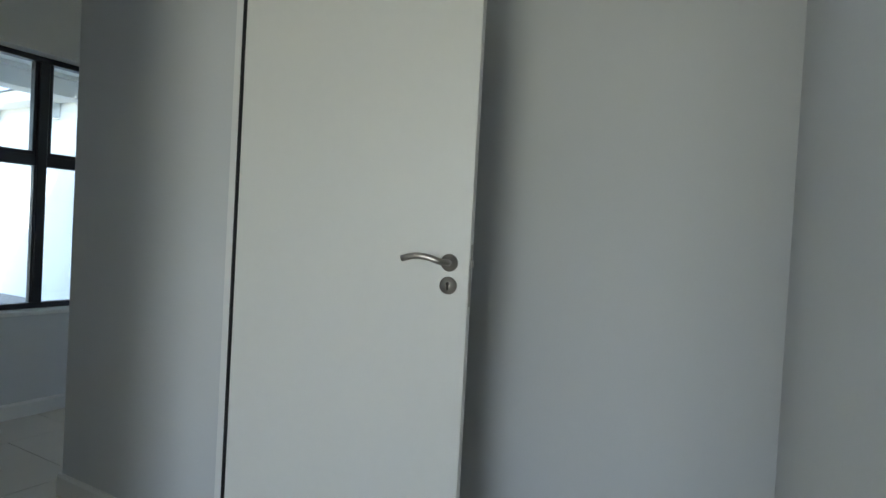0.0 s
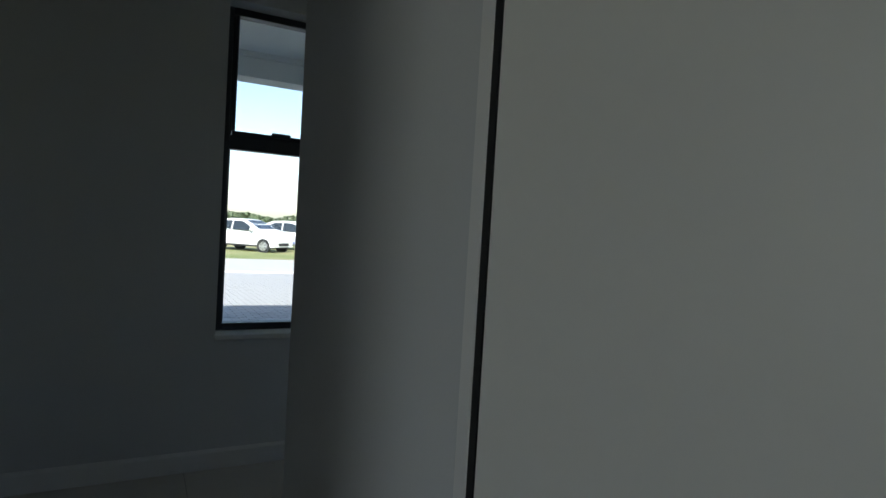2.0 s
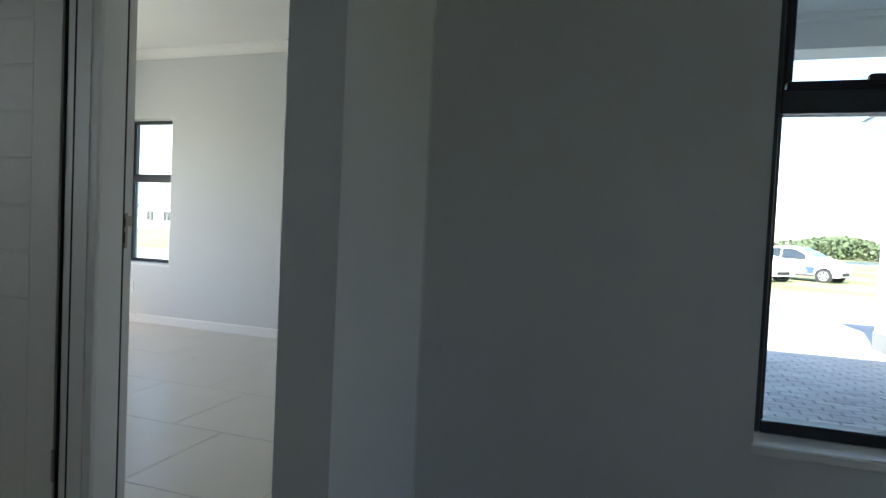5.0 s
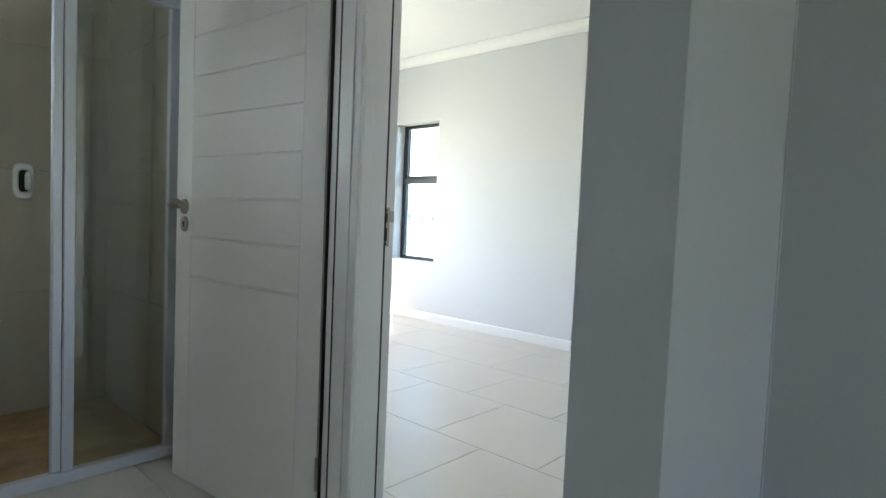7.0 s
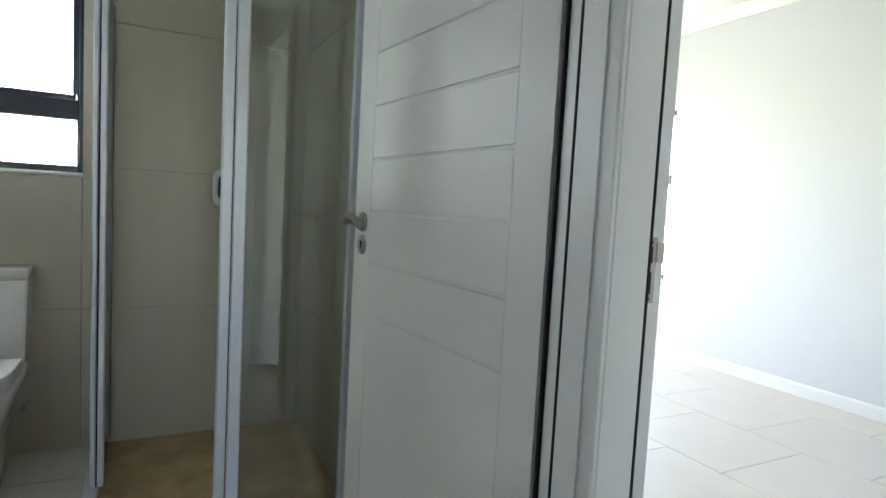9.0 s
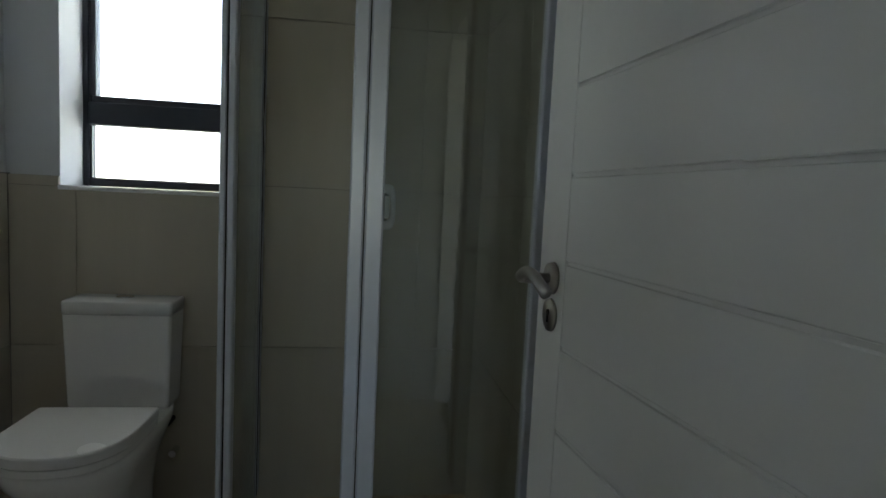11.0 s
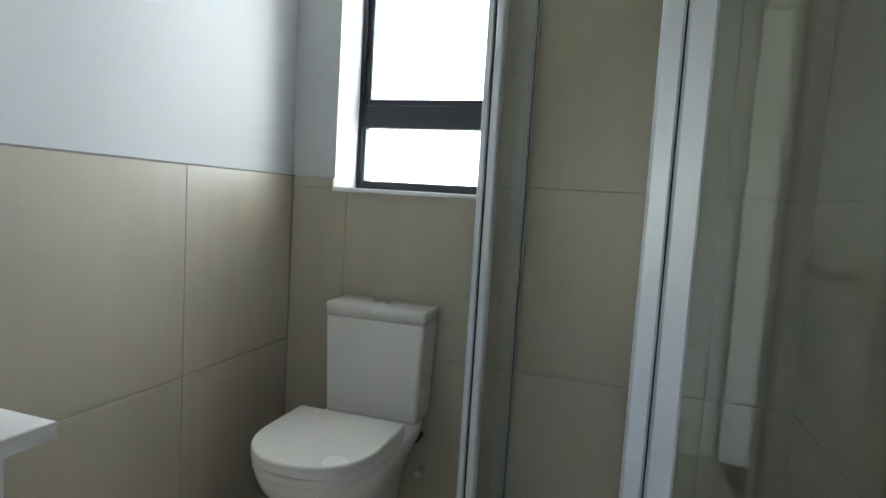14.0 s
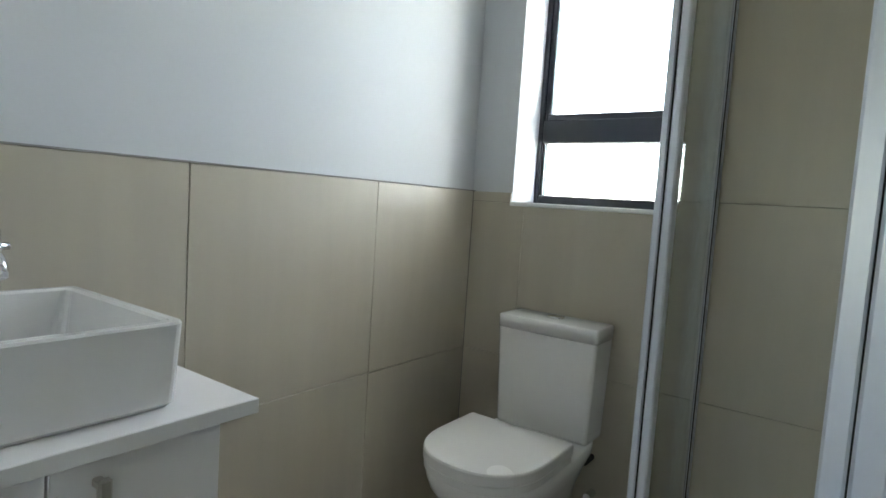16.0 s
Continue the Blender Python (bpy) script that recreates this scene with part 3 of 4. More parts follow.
def shower_mixer(x, z):
    """A wall mixer: a rounded plate with a dark hub and a lever over it."""
    m = thing("shower_mixer", pose(x, YW - 0.0115, z), "pale chrome shower mixer with dark hub on the tiles", "shower mixer")
    bm = bmesh.new()
    n = 32

    def outline(w, h, y):
        return [Vector((w * math.copysign(abs(math.cos(k * 2 * math.pi / n)) ** 0.55, math.cos(k * 2 * math.pi / n)), y, h * math.copysign(abs(math.sin(k * 2 * math.pi / n)) ** 0.55, math.sin(k * 2 * math.pi / n)))) for k in range(n)]
    loft(bm, [outline(0.044, 0.086, 0.0), outline(0.044, 0.086, -0.010), outline(0.039, 0.081, -0.016), outline(0.026, 0.060, -0.016), outline(0.022, 0.056, -0.012)])
    plate = part("plate", bm, TRIM, m, "pale enamelled plate")
    bm = bmesh.new()
    loft(bm, [outline(0.020, 0.052, -0.010), outline(0.020, 0.052, -0.020), outline(0.016, 0.048, -0.024)])
    part("hub", bm, DARK, plate, "dark recessed hub")
    bm = bmesh.new()
    loft(bm, [[v + Vector((0.008, 0, 0)) for v in outline(0.016, 0.045, -0.024)], [v + Vector((0.010, 0, 0)) for v in outline(0.015, 0.044, -0.05)], [v + Vector((0.010, 0, 0)) for v in outline(0.011, 0.040, -0.054)]])
    part("lever", bm, CHROME, m, "chrome lever")
    return m


shower_mixer(-0.38, 1.143)


def toilet():
    wc = thing("toilet", pose(-1.262, YW - 0.012, 0), "white ceramic close-coupled toilet with closed lid", "toilet")
    # cistern, tapering slightly downwards

    def ring(w, y0, y1, z, r=0.02):
        pts = []
        for cx, cy, a0 in ((w / 2 - r, y1 - r, 0), (-w / 2 + r, y1 - r, 90), (-w / 2 + r, y0 + r, 180), (w / 2 - r, y0 + r, 270)):
            for k in range(5):
                a = radians(a0 + k * 22.5)
                pts.append(Vector((cx + r * math.cos(a), cy + r * math.sin(a), z)))
        return pts
    bm = bmesh.new()
    loft(bm, [ring(0.322, -0.138, -0.004, 0.415, 0.012), ring(0.326, -0.143, -0.004, 0.425, 0.012), ring(0.348, -0.15, -0.004, 0.742, 0.012)])
    cistern = part("cistern", bm, CERAMIC, wc, smooth=True)
    bm = bmesh.new()
    loft(bm, [ring(0.342, -0.147, -0.004, 0.7425, 0.01), ring(0.342, -0.147, -0.004, 0.746, 0.01), ring(0.351, -0.152, -0.002, 0.7465, 0.012), ring(0.352, -0.153, -0.002, 0.782, 0.012), ring(0.348, -0.151, -0.004, 0.787, 0.012), ring(0.340, -0.147, -0.008, 0.789, 0.012)])
    lid = part("cistern_lid", bm, CERAMIC, cistern, smooth=True)
    bm = bmesh.new()
    cyl(bm, (0, -0.078, 0.789), (0, -0.078, 0.796), 0.026, 0.024, 28)
    for v in bm.verts:
        v.co.x *= 1.15
    part("flush_button", bm, CHROME, lid, "oval chrome flush button", True)

    def oval(w, back, front, z, n=36, square=7.0):
        """A seat's outline: square at the back, round in front."""
        pts = []
        mid = front + w * 0.5
        for k in range(n):
            a = 2 * math.pi * k / n
            c, s = math.cos(a), math.sin(a)
            if s >= 0:
                e = 2 / square
                pts.append(Vector((w / 2 * math.copysign(abs(c) ** e, c), mid + (back - mid) * abs(s) ** e, z)))
            else:
                pts.append(Vector((w / 2 * math.copysign(abs(c) ** 0.92, c), mid - (mid - front) * abs(s) ** 0.97, z)))
        return pts
    def dee(w, back, front, z, n=30):
        """A lid's outline: square behind, straight sides, a broad round front."""
        r = 0.006
        pts = [Vector((w / 2, back - r, z)), Vector((w / 2 - r, back, z)), Vector((-w / 2 + r, back, z)), Vector((-w / 2, back - r, z))]
        mid = front + w * 0.56
        for k in range(n + 1):
            a = math.pi + math.pi * k / n
            c, q = math.cos(a), math.sin(a)
            pts.append(Vector((w / 2 * math.copysign(abs(c) ** 0.88, c), mid + (mid - front) * math.copysign(abs(q) ** 0.88, q), z)))
        return pts
    b, f = -0.275, -0.645
    bm = bmesh.new()
    loft(bm, [oval(0.22, -0.02, -0.46, 0.0, square=4), oval(0.215, -0.02, -0.45, 0.05, square=4), oval(0.225, -0.02, -0.47, 0.15, square=4), oval(0.28, -0.02, -0.54, 0.27, square=4), oval(0.345, -0.02, -0.61, 0.35, square=4),
              oval(0.362, -0.01, -0.625, 0.385, square=5), oval(0.362, -0.005, -0.625, 0.41, square=5), oval(0.35, -0.012, -0.617, 0.415, square=5)])
    part("bowl", bm, CERAMIC, wc, smooth=True)
    bm = bmesh.new()
    loft(bm, [dee(0.344, b, f + 0.008, 0.4155), dee(0.352, b, f + 0.004, 0.418), dee(0.352, b, f + 0.004, 0.437), dee(0.344, b, f + 0.008, 0.439)])
    part("seat", bm, SEATM, wc, smooth=True)
    bm = bmesh.new()
    loft(bm, [dee(0.350, b, f + 0.005, 0.4405), dee(0.358, b + 0.001, f, 0.4425), dee(0.358, b + 0.001, f, 0.468), dee(0.353, b - 0.002, f + 0.003, 0.4725), dee(0.344, b - 0.006, f + 0.008, 0.4735)])
    part("seat_lid", bm, SEATM, wc, smooth=True)
    for x in (-0.08, 0.08):
        bm = bmesh.new()
        cyl(bm, (x - 0.02, b + 0.004, 0.445), (x + 0.02, b + 0.004, 0.445), 0.011, seg=14)
        part("seat_hinge", bm, SEATM, wc, smooth=True)
    bm = bmesh.new()
    tube(bm, [(0.135, -0.002, 0.33), (0.135, -0.06, 0.33), (0.135, -0.085, 0.345), (0.135, -0.09, 0.414)], 0.011, 10)
    part("inlet_pipe", bm, DARK, wc, "dark flexible water inlet", True)
    bm = bmesh.new()
    cyl(bm, (0.155, -0.02, 0.22), (0.155, -0.07, 0.22), 0.013, seg=14)
    part("stop_valve", bm, CHROME, wc, "small chrome stop valve", True)
    for ob in wc.children:
        for p in ob.data.polygons:
            p.use_smooth = len(p.vertices) < 8 and ob.name.split(".")[0] in ("bowl", "inlet_pipe", "seat_hinge")
    return wc


toilet()

# vanity unit under a slab, with a countertop basin
VX, VY0, VY1, VZ = -1.145, 0.25, 0.917, 0.85


def vanity():
    un = thing("vanity_unit", None, "white lacquered vanity cupboard standing beside the wall", "vanity")
    x1 = VX - 0.03
    box_part("body", (XL + 0.012, VY0, 0.10), (x1 - 0.02, VY1 - 0.04, VZ - 0.022), VANITY, un, bevel=0.001)
    box_part("kick_plate", (XL + 0.012, VY0, 0.0), (x1 - 0.06, VY1 - 0.06, 0.0995), VANITY, un)
    for y0, y1, hy in ((VY0 + 0.002, 0.4535, 0.40), (0.4565, 0.6585, 0.51), (0.6615, VY1 - 0.041, 0.712)):
        d = box_part("door", (x1 - 0.018, y0, 0.103), (x1, y1, VZ - 0.026), VANITY, un, bevel=0.0015)
        bm = bmesh.new()
        add_box(bm, (x1, hy - 0.006, 0.785), (x1 + 0.024, hy + 0.006, 0.796), 0.002)
        add_box(bm, (x1, hy - 0.006, 0.68), (x1 + 0.024, hy + 0.006, 0.691), 0.002)
        add_box(bm, (x1 + 0.016, hy - 0.008, 0.676), (x1 + 0.026, hy + 0.008, 0.80), 0.003)
        part("handle", bm, STEEL, d, "square brushed steel pull handle")
    return un


vanity()
top = thing("worktop", None, "white vanity countertop slab on the unit", "worktop")
box_part("slab", (XL + 0.012, VY0, VZ - 0.0215), (VX - 0.0015, VY1 - 0.0015, VZ), VANITY, top, "", 0.001)
box_part("edging", (VX - 0.0014, VY0, VZ - 0.0215), (VX, VY1, VZ - 0.0004), VANITY, top, "", 0.0005)
box_part("edging", (XL + 0.012, VY1 - 0.0014, VZ - 0.0215), (VX - 0.0016, VY1, VZ - 0.0004), VANITY, top, "", 0.0005)


def basin():
    x0, x1, y0, y1, z0, z1 = -1.53, -1.187, 0.33, 0.826, VZ + 0.0005, 0.968
    bm = bmesh.new()

    def rect(i, z, r=0.012):
        pts = []
        for cx, cy, a0 in ((x1 - i - r, y1 - i - r, 0), (x0 + i + r, y1 - i - r, 90), (x0 + i + r, y0 + i + r, 180), (x1 - i - r, y0 + i + r, 270)):
            for k in range(5):
                a = radians(a0 + k * 22.5)
                pts.append(Vector((cx + r * math.cos(a), cy + r * math.sin(a), z)))
        return pts
    loft(bm, [rect(0.012, z0), rect(0.006, z0 + 0.006), rect(0.0, z1 - 0.004), rect(0.002, z1), rect(0.012, z1), rect(0.016, z1 - 0.004), rect(0.028, z0 + 0.045, 0.02), rect(0.07, z0 + 0.025, 0.03), rect(0.15, z0 + 0.02, 0.01)])
    b = thing("basin", None, "white rectangular ceramic basin on the countertop", "basin")
    part("bowl", bm, CERAMIC, b)
    bm = bmesh.new()
    cyl(bm, (-1.35, 0.58, z0 + 0.02), (-1.35, 0.58, z0 + 0.025), 0.022, seg=20)
    part("waste", bm, CHROME, b, "chrome basin waste")
    tx, ty = -1.575, 0.718
    t = thing("basin_tap", None, "tall chrome pillar tap standing behind the basin", "tap")
    bm = bmesh.new()
    cyl(bm, (tx, ty, VZ + 0.0005), (tx, ty, VZ + 0.012), 0.026, 0.024, 24)
    cyl(bm, (tx, ty, VZ + 0.011), (tx, ty, 1.06), 0.0165, seg=24)
    part("body", bm, CHROME, t, smooth=True)
    bm = bmesh.new()
    tube(bm, [(tx + 0.01, ty, 1.02), (tx + 0.06, ty - 0.01, 1.03), (tx + 0.115, ty - 0.02, 1.02), (tx + 0.125, ty - 0.022, 1.0)], 0.011, 14)
    part("spout", bm, CHROME, t, smooth=True)
    bm = bmesh.new()
    cyl(bm, (tx, ty, 1.061), (tx, ty, 1.071), 0.014, 0.009, 24)
    tube(bm, [(tx, ty - 0.026, 1.032), (tx, ty, 1.033), (tx, ty + 0.028, 1.033)], 0.0065, 10)
    part("handle", bm, CHROME, t, smooth=True)


basin()


# ---- sockets in the bedroom ----
def socket(y, z):
    s = thing("wall_socket", pose(BX2, y, z), "white double wall socket plate", "socket")
    box_part("plate", (-0.009, -0.055, -0.05), (-0.0003, 0.055, 0.05), TRIM, s, bevel=0.002)
    for dy in (-0.025, 0.025):
        bm = bmesh.new()
        cyl(bm, (-0.0100, dy, 0.012), (-0.0088, dy, 0.012), 0.004, seg=10)
        cyl(bm, (-0.0100, dy - 0.009, -0.006), (-0.0088, dy - 0.009, -0.006), 0.0035, seg=10)
        cyl(bm, (-0.0100, dy + 0.009, -0.006), (-0.0088, dy + 0.009, -0.006), 0.0035, seg=10)
        part("pin_hole", bm, DARK, s)
        box_part("switch", (-0.0115, dy - 0.008, 0.026), (-0.0085, dy + 0.008, 0.04), TRIM, s, bevel=0.001)
    return s


socket(0.637, 0.36)
socket(3.30, 0.36)

# ---- outdoors ----
def slope(x):
    return -0.10 - 0.15 * min(max((x - 0.4) / 9, 0), 1) - 0.19 * min(max((x - 9.4) / 13, 0), 1)


bm = bmesh.new()
xs = [-400, -60, 0.0, 0.4, 4, 9.4, 14, 22.4, 40, 90, 250, 900]
ys = [-900, -200, -60, -25, 0, 25, 60, 200, 900]
grid = [[bm.verts.new((x, y, slope(x) - 0.06)) for y in ys] for x in xs]
for i in range(len(xs) - 1):
    for j in range(len(ys) - 1):
        bm.faces.new((grid[i][j], grid[i + 1][j], grid[i + 1][j + 1], grid[i][j + 1]))
tagged(part("ground", bm, GROUND), "dry sunlit grass and sand reaching the horizon", "ground", kind="structure")


def strip(name, x0, x1, y0, y1, dz, mat, label, cat):
    bm = bmesh.new()
    n = 8
    r = [[(x0 + (x1 - x0) * i / n, y, slope(x0 + (x1 - x0) * i / n) + d) for i in range(n + 1)] for y, d in ((y0, dz), (y1, dz), (y1, dz - 0.12), (y0, dz - 0.12))]
    loft(bm, [[Vector(r[k][i]) for k in range(4)] for i in range(n + 1)])
    return tagged(part(name, bm, mat), label, cat, kind="structure")


pave = strip("pavement", 0.383, 12.6, -30, -0.9, -0.012, PLINTH, "charcoal concrete block paving, shaded by the porch", "paving")
strip("kerb", 12.6, 12.85, -60, 40, 0.02, RENDER, "pale concrete kerb", "kerb")
strip("road", 12.85, 19.5, -120, 80, -0.03, ROAD, "pale sunlit road", "road")
strip("water", 60, 75, -160, -10, -0.02, WATER, "pale strip of distant water", "water")

# porch roof with its beam, and the neighbouring wing
structure("porch_ceiling", [((LX + 0.22, -4.5, 2.55), (3.15, -0.885, 2.62))], RENDER, "white painted porch ceiling", "ceiling")
structure("porch_beam", [((2.9, -4.5, 2.34), (3.15, -0.885, 2.549)), ((3.15, -4.5, 2.5), (3.5, -0.885, 2.62))], RENDER, "white painted porch beam", "beam")
structure("porch_cornice", [((2.84, -4.5, 2.51), (2.899, -0.885, 2.5495))], RENDER, "white cornice under the porch ceiling", "cornice")
structure("wall_bedroom_outside", [((LX + 0.22, -0.91, -0.3), (BX2 + 0.22, -0.888, 2.9))], RENDER, "white painted outside wall", "wall")
bm = bmesh.new()
cyl(bm, (2.0, -2.29, 2.5495), (2.0, -2.29, 2.542), 0.055, 0.05, 28)
dl = tagged(part("downlight", bm, STEEL), "round recessed porch downlight, switched off", "downlight")
bm = bmesh.new()
cyl(bm, (2.0, -2.29, 2.5425), (2.0, -2.29, 2.540), 0.034, seg=24)
part("lens", bm, LAMPGLASS, dl)

wing = thing("garage_wing", None, "white plastered garage wing with a slate blue roof", "building")
box_part("wall", (0.4, -9.5, -0.25), (7.3, -4.5, 2.69), RENDER, wing)
box_part("plinth", (0.4, -4.499, -0.25), (7.315, -4.485, 0.02), PLINTH, wing)
box_part("plinth", (7.3, -9.5, -0.25), (7.315, -4.499, 0.02), PLINTH, wing)
bm = bmesh.new()
e = [(0.2, -4.25, 2.55), (7.38, -4.25, 2.55), (7.38, -10.0, 2.55), (0.2, -10.0, 2.55)]
eu = [(p[0], p[1], 2.7) for p in e]
loft(bm, [[Vector(p) for p in e], [Vector(p) for p in eu]])
part("fascia", bm, RENDER, wing)
bm = bmesh.new()
b0 = [(0.15, -4.2, 2.701), (7.42, -4.2, 2.701), (7.42, -10.05, 2.701), (0.15, -10.05, 2.701)]
t0 = [(3.0, -6.9, 4.1), (4.4, -6.9, 4.1), (4.4, -7.1, 4.1), (3.0, -7.1, 4.1)]
loft(bm, [[Vector(p) for p in b0], [Vector(p) for p in t0]])
part("roof", bm, ROOF, wing)
for x in (1.5, 3.0, 4.5, 6.0):
    box_part("bracket", (x, -4.499, 2.35), (x + 0.1, -4.3, 2.549), RENDER, wing, bevel=0.01)


def car(name, m, label, decal=False):
    """A small hatchback, 3.75 m long; +x is its front, wheels on z=0."""
    c = thing(name, m, label, "car")
    side = [(-1.70, 0.40), (-1.77, 0.62), (-1.75, 0.85), (-1.64, 1.08), (-1.46, 1.34), (-1.15, 1.47), (-0.55, 1.53), (0.0, 1.49), (0.46, 1.30), (0.92, 1.05), (1.36, 0.94), (1.66, 0.80), (1.78, 0.58), (1.76, 0.26), (-1.62, 0.26)]
    bm = bmesh.new()
    rings = []
    for y, inset, low in ((-0.84, 0.05, 1), (-0.80, 0.0, 1), (0.80, 0.0, 1), (0.84, 0.05, 1)):
        r = []
        for x, z in side:
            tuck = max(0, z - 0.95) * 0.34
            r.append(Vector((x * (1 - inset * 0.3), math.copysign(abs(y) - tuck, y), z if z < 1.5 else z - inset * 0.3)))
        rings.append(r)
    loft(bm, rings)
    part("body", bm, CAR_W, c)
    for s in (-1, 1):
        for nm, quad in (("rear_window", [(-1.36, 1.13), (-0.60, 1.0), (-0.60, 1.42), (-0.95, 1.41), (-1.22, 1.32)]), ("front_window", [(-0.54, 0.99), (0.66, 0.98), (0.30, 1.25), (-0.06, 1.41), (-0.54, 1.42)])):
            bm = bmesh.new()
            lo = [Vector((x, s * (0.843 - max(0, z - 0.95) * 0.34), z)) for x, z in quad]
            hi = [p + Vector((0, s * 0.006, 0)) for p in lo]
            loft(bm, [lo, hi])
            part(nm, bm, CARGLASS, c)
        bm = bmesh.new()
        loft(bm, [[Vector(p) for p in ((1.50, s * 0.55, 0.70), (1.80, s * 0.55, 0.66), (1.70, s * 0.80, 0.66), (1.35, s * 0.846, 0.74))], [Vector(p) for p in ((1.46, s * 0.55, 0.86), (1.74, s * 0.55, 0.76), (1.62, s * 0.80, 0.80), (1.30, s * 0.846, 0.88))]])
        part("headlight", bm, LAMPGLASS, c)
        box_part("mirror", (0.5, min(s * 0.82, s * 0.98), 0.98), (0.62, max(s * 0.82, s * 0.98), 1.1), CAR_W, c, bevel=0.03, seg=2)
        box_part("sill_trim", (-0.85, min(s * 0.835, s * 0.846), 0.25), (0.85, max(s * 0.835, s * 0.846), 0.33), TYRE, c)
        if decal:
            bm = bmesh.new()
            pts = [(-0.45, 0.36), (0.80, 0.36), (0.86, 0.66), (0.30, 0.66), (-0.35, 0.80)]
            loft(bm, [[Vector((x, s * 0.842, z)) for x, z in pts], [Vector((x, s * 0.848, z)) for x, z in pts]])
            part("decal", bm, CAR_B, c, "blue side decal")
            for i in range(3):
                box_part("decal_bar", (-0.25 + 0.1 * i, min(s * 0.847, s * 0.851), 0.44 + i * 0.09), (0.55 - 0.1 * i, max(s * 0.847, s * 0.851), 0.49 + i * 0.09), CAR_W, c)
    bm = bmesh.new()
    q = [(0.08, -0.58, 1.462), (0.08, 0.58, 1.462), (0.86, 0.70, 1.085), (0.86, -0.70, 1.085)]
    loft(bm, [[Vector(p) for p in q], [Vector(p) + Vector((0.012, 0, 0.014)) for p in q]])
    part("windscreen", bm, CARGLASS, c)
    bm = bmesh.new()
    q = [(-1.32, -0.56, 1.42), (-1.32, 0.56, 1.42), (-1.74, 0.68, 1.06), (-1.74, -0.68, 1.06)]
    loft(bm, [[Vector(p) for p in q], [Vector(p) + Vector((-0.012, 0, 0.012)) for p in q]])
    part("rear_screen", bm, CARGLASS, c)
    box_part("grille", (1.74, -0.42, 0.32), (1.79, 0.42, 0.45), TYRE, c, bevel=0.01)
    box_part("number_plate", (1.765, -0.24, 0.50), (1.795, 0.24, 0.58), RENDER, c)
    for x in (-1.2, 1.2):
        for s in (-1, 1):
            bm = bmesh.new()
            cyl(bm, (x, s * 0.70, 0.30), (x, s * 0.846, 0.30), 0.345, seg=28)
            part("wheel_arch", bm, TYRE, c)
            bm = bmesh.new()
            cyl(bm, (x, s * 0.66, 0.29), (x, s * 0.86, 0.29), 0.29, seg=28)
            w = part("wheel", bm, TYRE, c)
            bm = bmesh.new()
            cyl(bm, (x, s * 0.855, 0.29), (x, s * 0.866, 0.29), 0.055, seg=14)
            for k in range(6):
                a = k * math.pi / 3
                d, n = Vector((math.cos(a), 0, math.sin(a))), Vector((-math.sin(a), 0, math.cos(a)))
                p0 = Vector((x, s * 0.861, 0.29))
                loft(bm, [[p0 + n * 0.028 + Vector((0, -0.004, 0)), p0 - n * 0.028 + Vector((0, -0.004, 0)), p0 - n * 0.028 + Vector((0, 0.006, 0)), p0 + n * 0.028 + Vector((0, 0.006, 0))],
                          [p0 + d * 0.19 + n * 0.04 + Vector((0, -0.004, 0)), p0 + d * 0.19 - n * 0.04 + Vector((0, -0.004, 0)), p0 + d * 0.19 - n * 0.04 + Vector((0, 0.006, 0)), p0 + d * 0.19 + n * 0.04 + Vector((0, 0.006, 0))]])
            tube(bm, [p0 + Vector((math.cos(k * math.pi / 12) * 0.195, 0, math.sin(k * math.pi / 12) * 0.195)) for k in range(25)], 0.014, 6)
            part("rim", bm, RIM, w)
    return c


def on_ground(x, y, turn):
    return pose(x, y, slope(x) - 0.06, 0, 0, turn)


car("hatchback", on_ground(26.6, -6.3, 226), "white hatchback parked on the grass verge")
car("hatchback", on_ground(28.6, -9.0, 236), "white hatchback with blue side decals on the verge", True)


def house(name, x, y, w, d, label):
    h = thing(name, on_ground(x, y, 0), label, "house")
    box_part("wall", (0, -w / 2, 0), (d, w / 2, 2.9), RENDER, h)
    bm = bmesh.new()
    loft(bm, [[Vector(p) for p in ((-0.5, -w / 2 - 0.5, 2.9), (d + 0.5, -w / 2 - 0.5, 2.9), (d + 0.5, w / 2 + 0.5, 2.9), (-0.5, w / 2 + 0.5, 2.9))], [Vector(p) for p in ((d / 2 - 0.1, -w / 2 + 2, 4.6), (d / 2 + 0.1, -w / 2 + 2, 4.6), (d / 2 + 0.1, w / 2 - 2, 4.6), (d / 2 - 0.1, w / 2 - 2, 4.6))]])
    part("roof", bm, ROOF, h)
    n = int(w // 2.2)
    for i in range(n):
        y0 = -w / 2 + (i + 0.5) * w / n
        wi = box_part("window", (-0.06, y0 - 0.6, 0.9), (-0.001, y0 + 0.6, 2.2), TRIM, h)
        for a, b in ((y0 - 0.54, y0 - 0.03), (y0 + 0.03, y0 + 0.54)):
            box_part("pane", (-0.075, a, 0.96), (-0.061, b, 2.14), CARGLASS, wi)


house("house", 52, 18.0, 13, 8, "pale single-storey house across the field")
house("house", 56, 53.0, 13, 8, "pale single-storey house across the field")


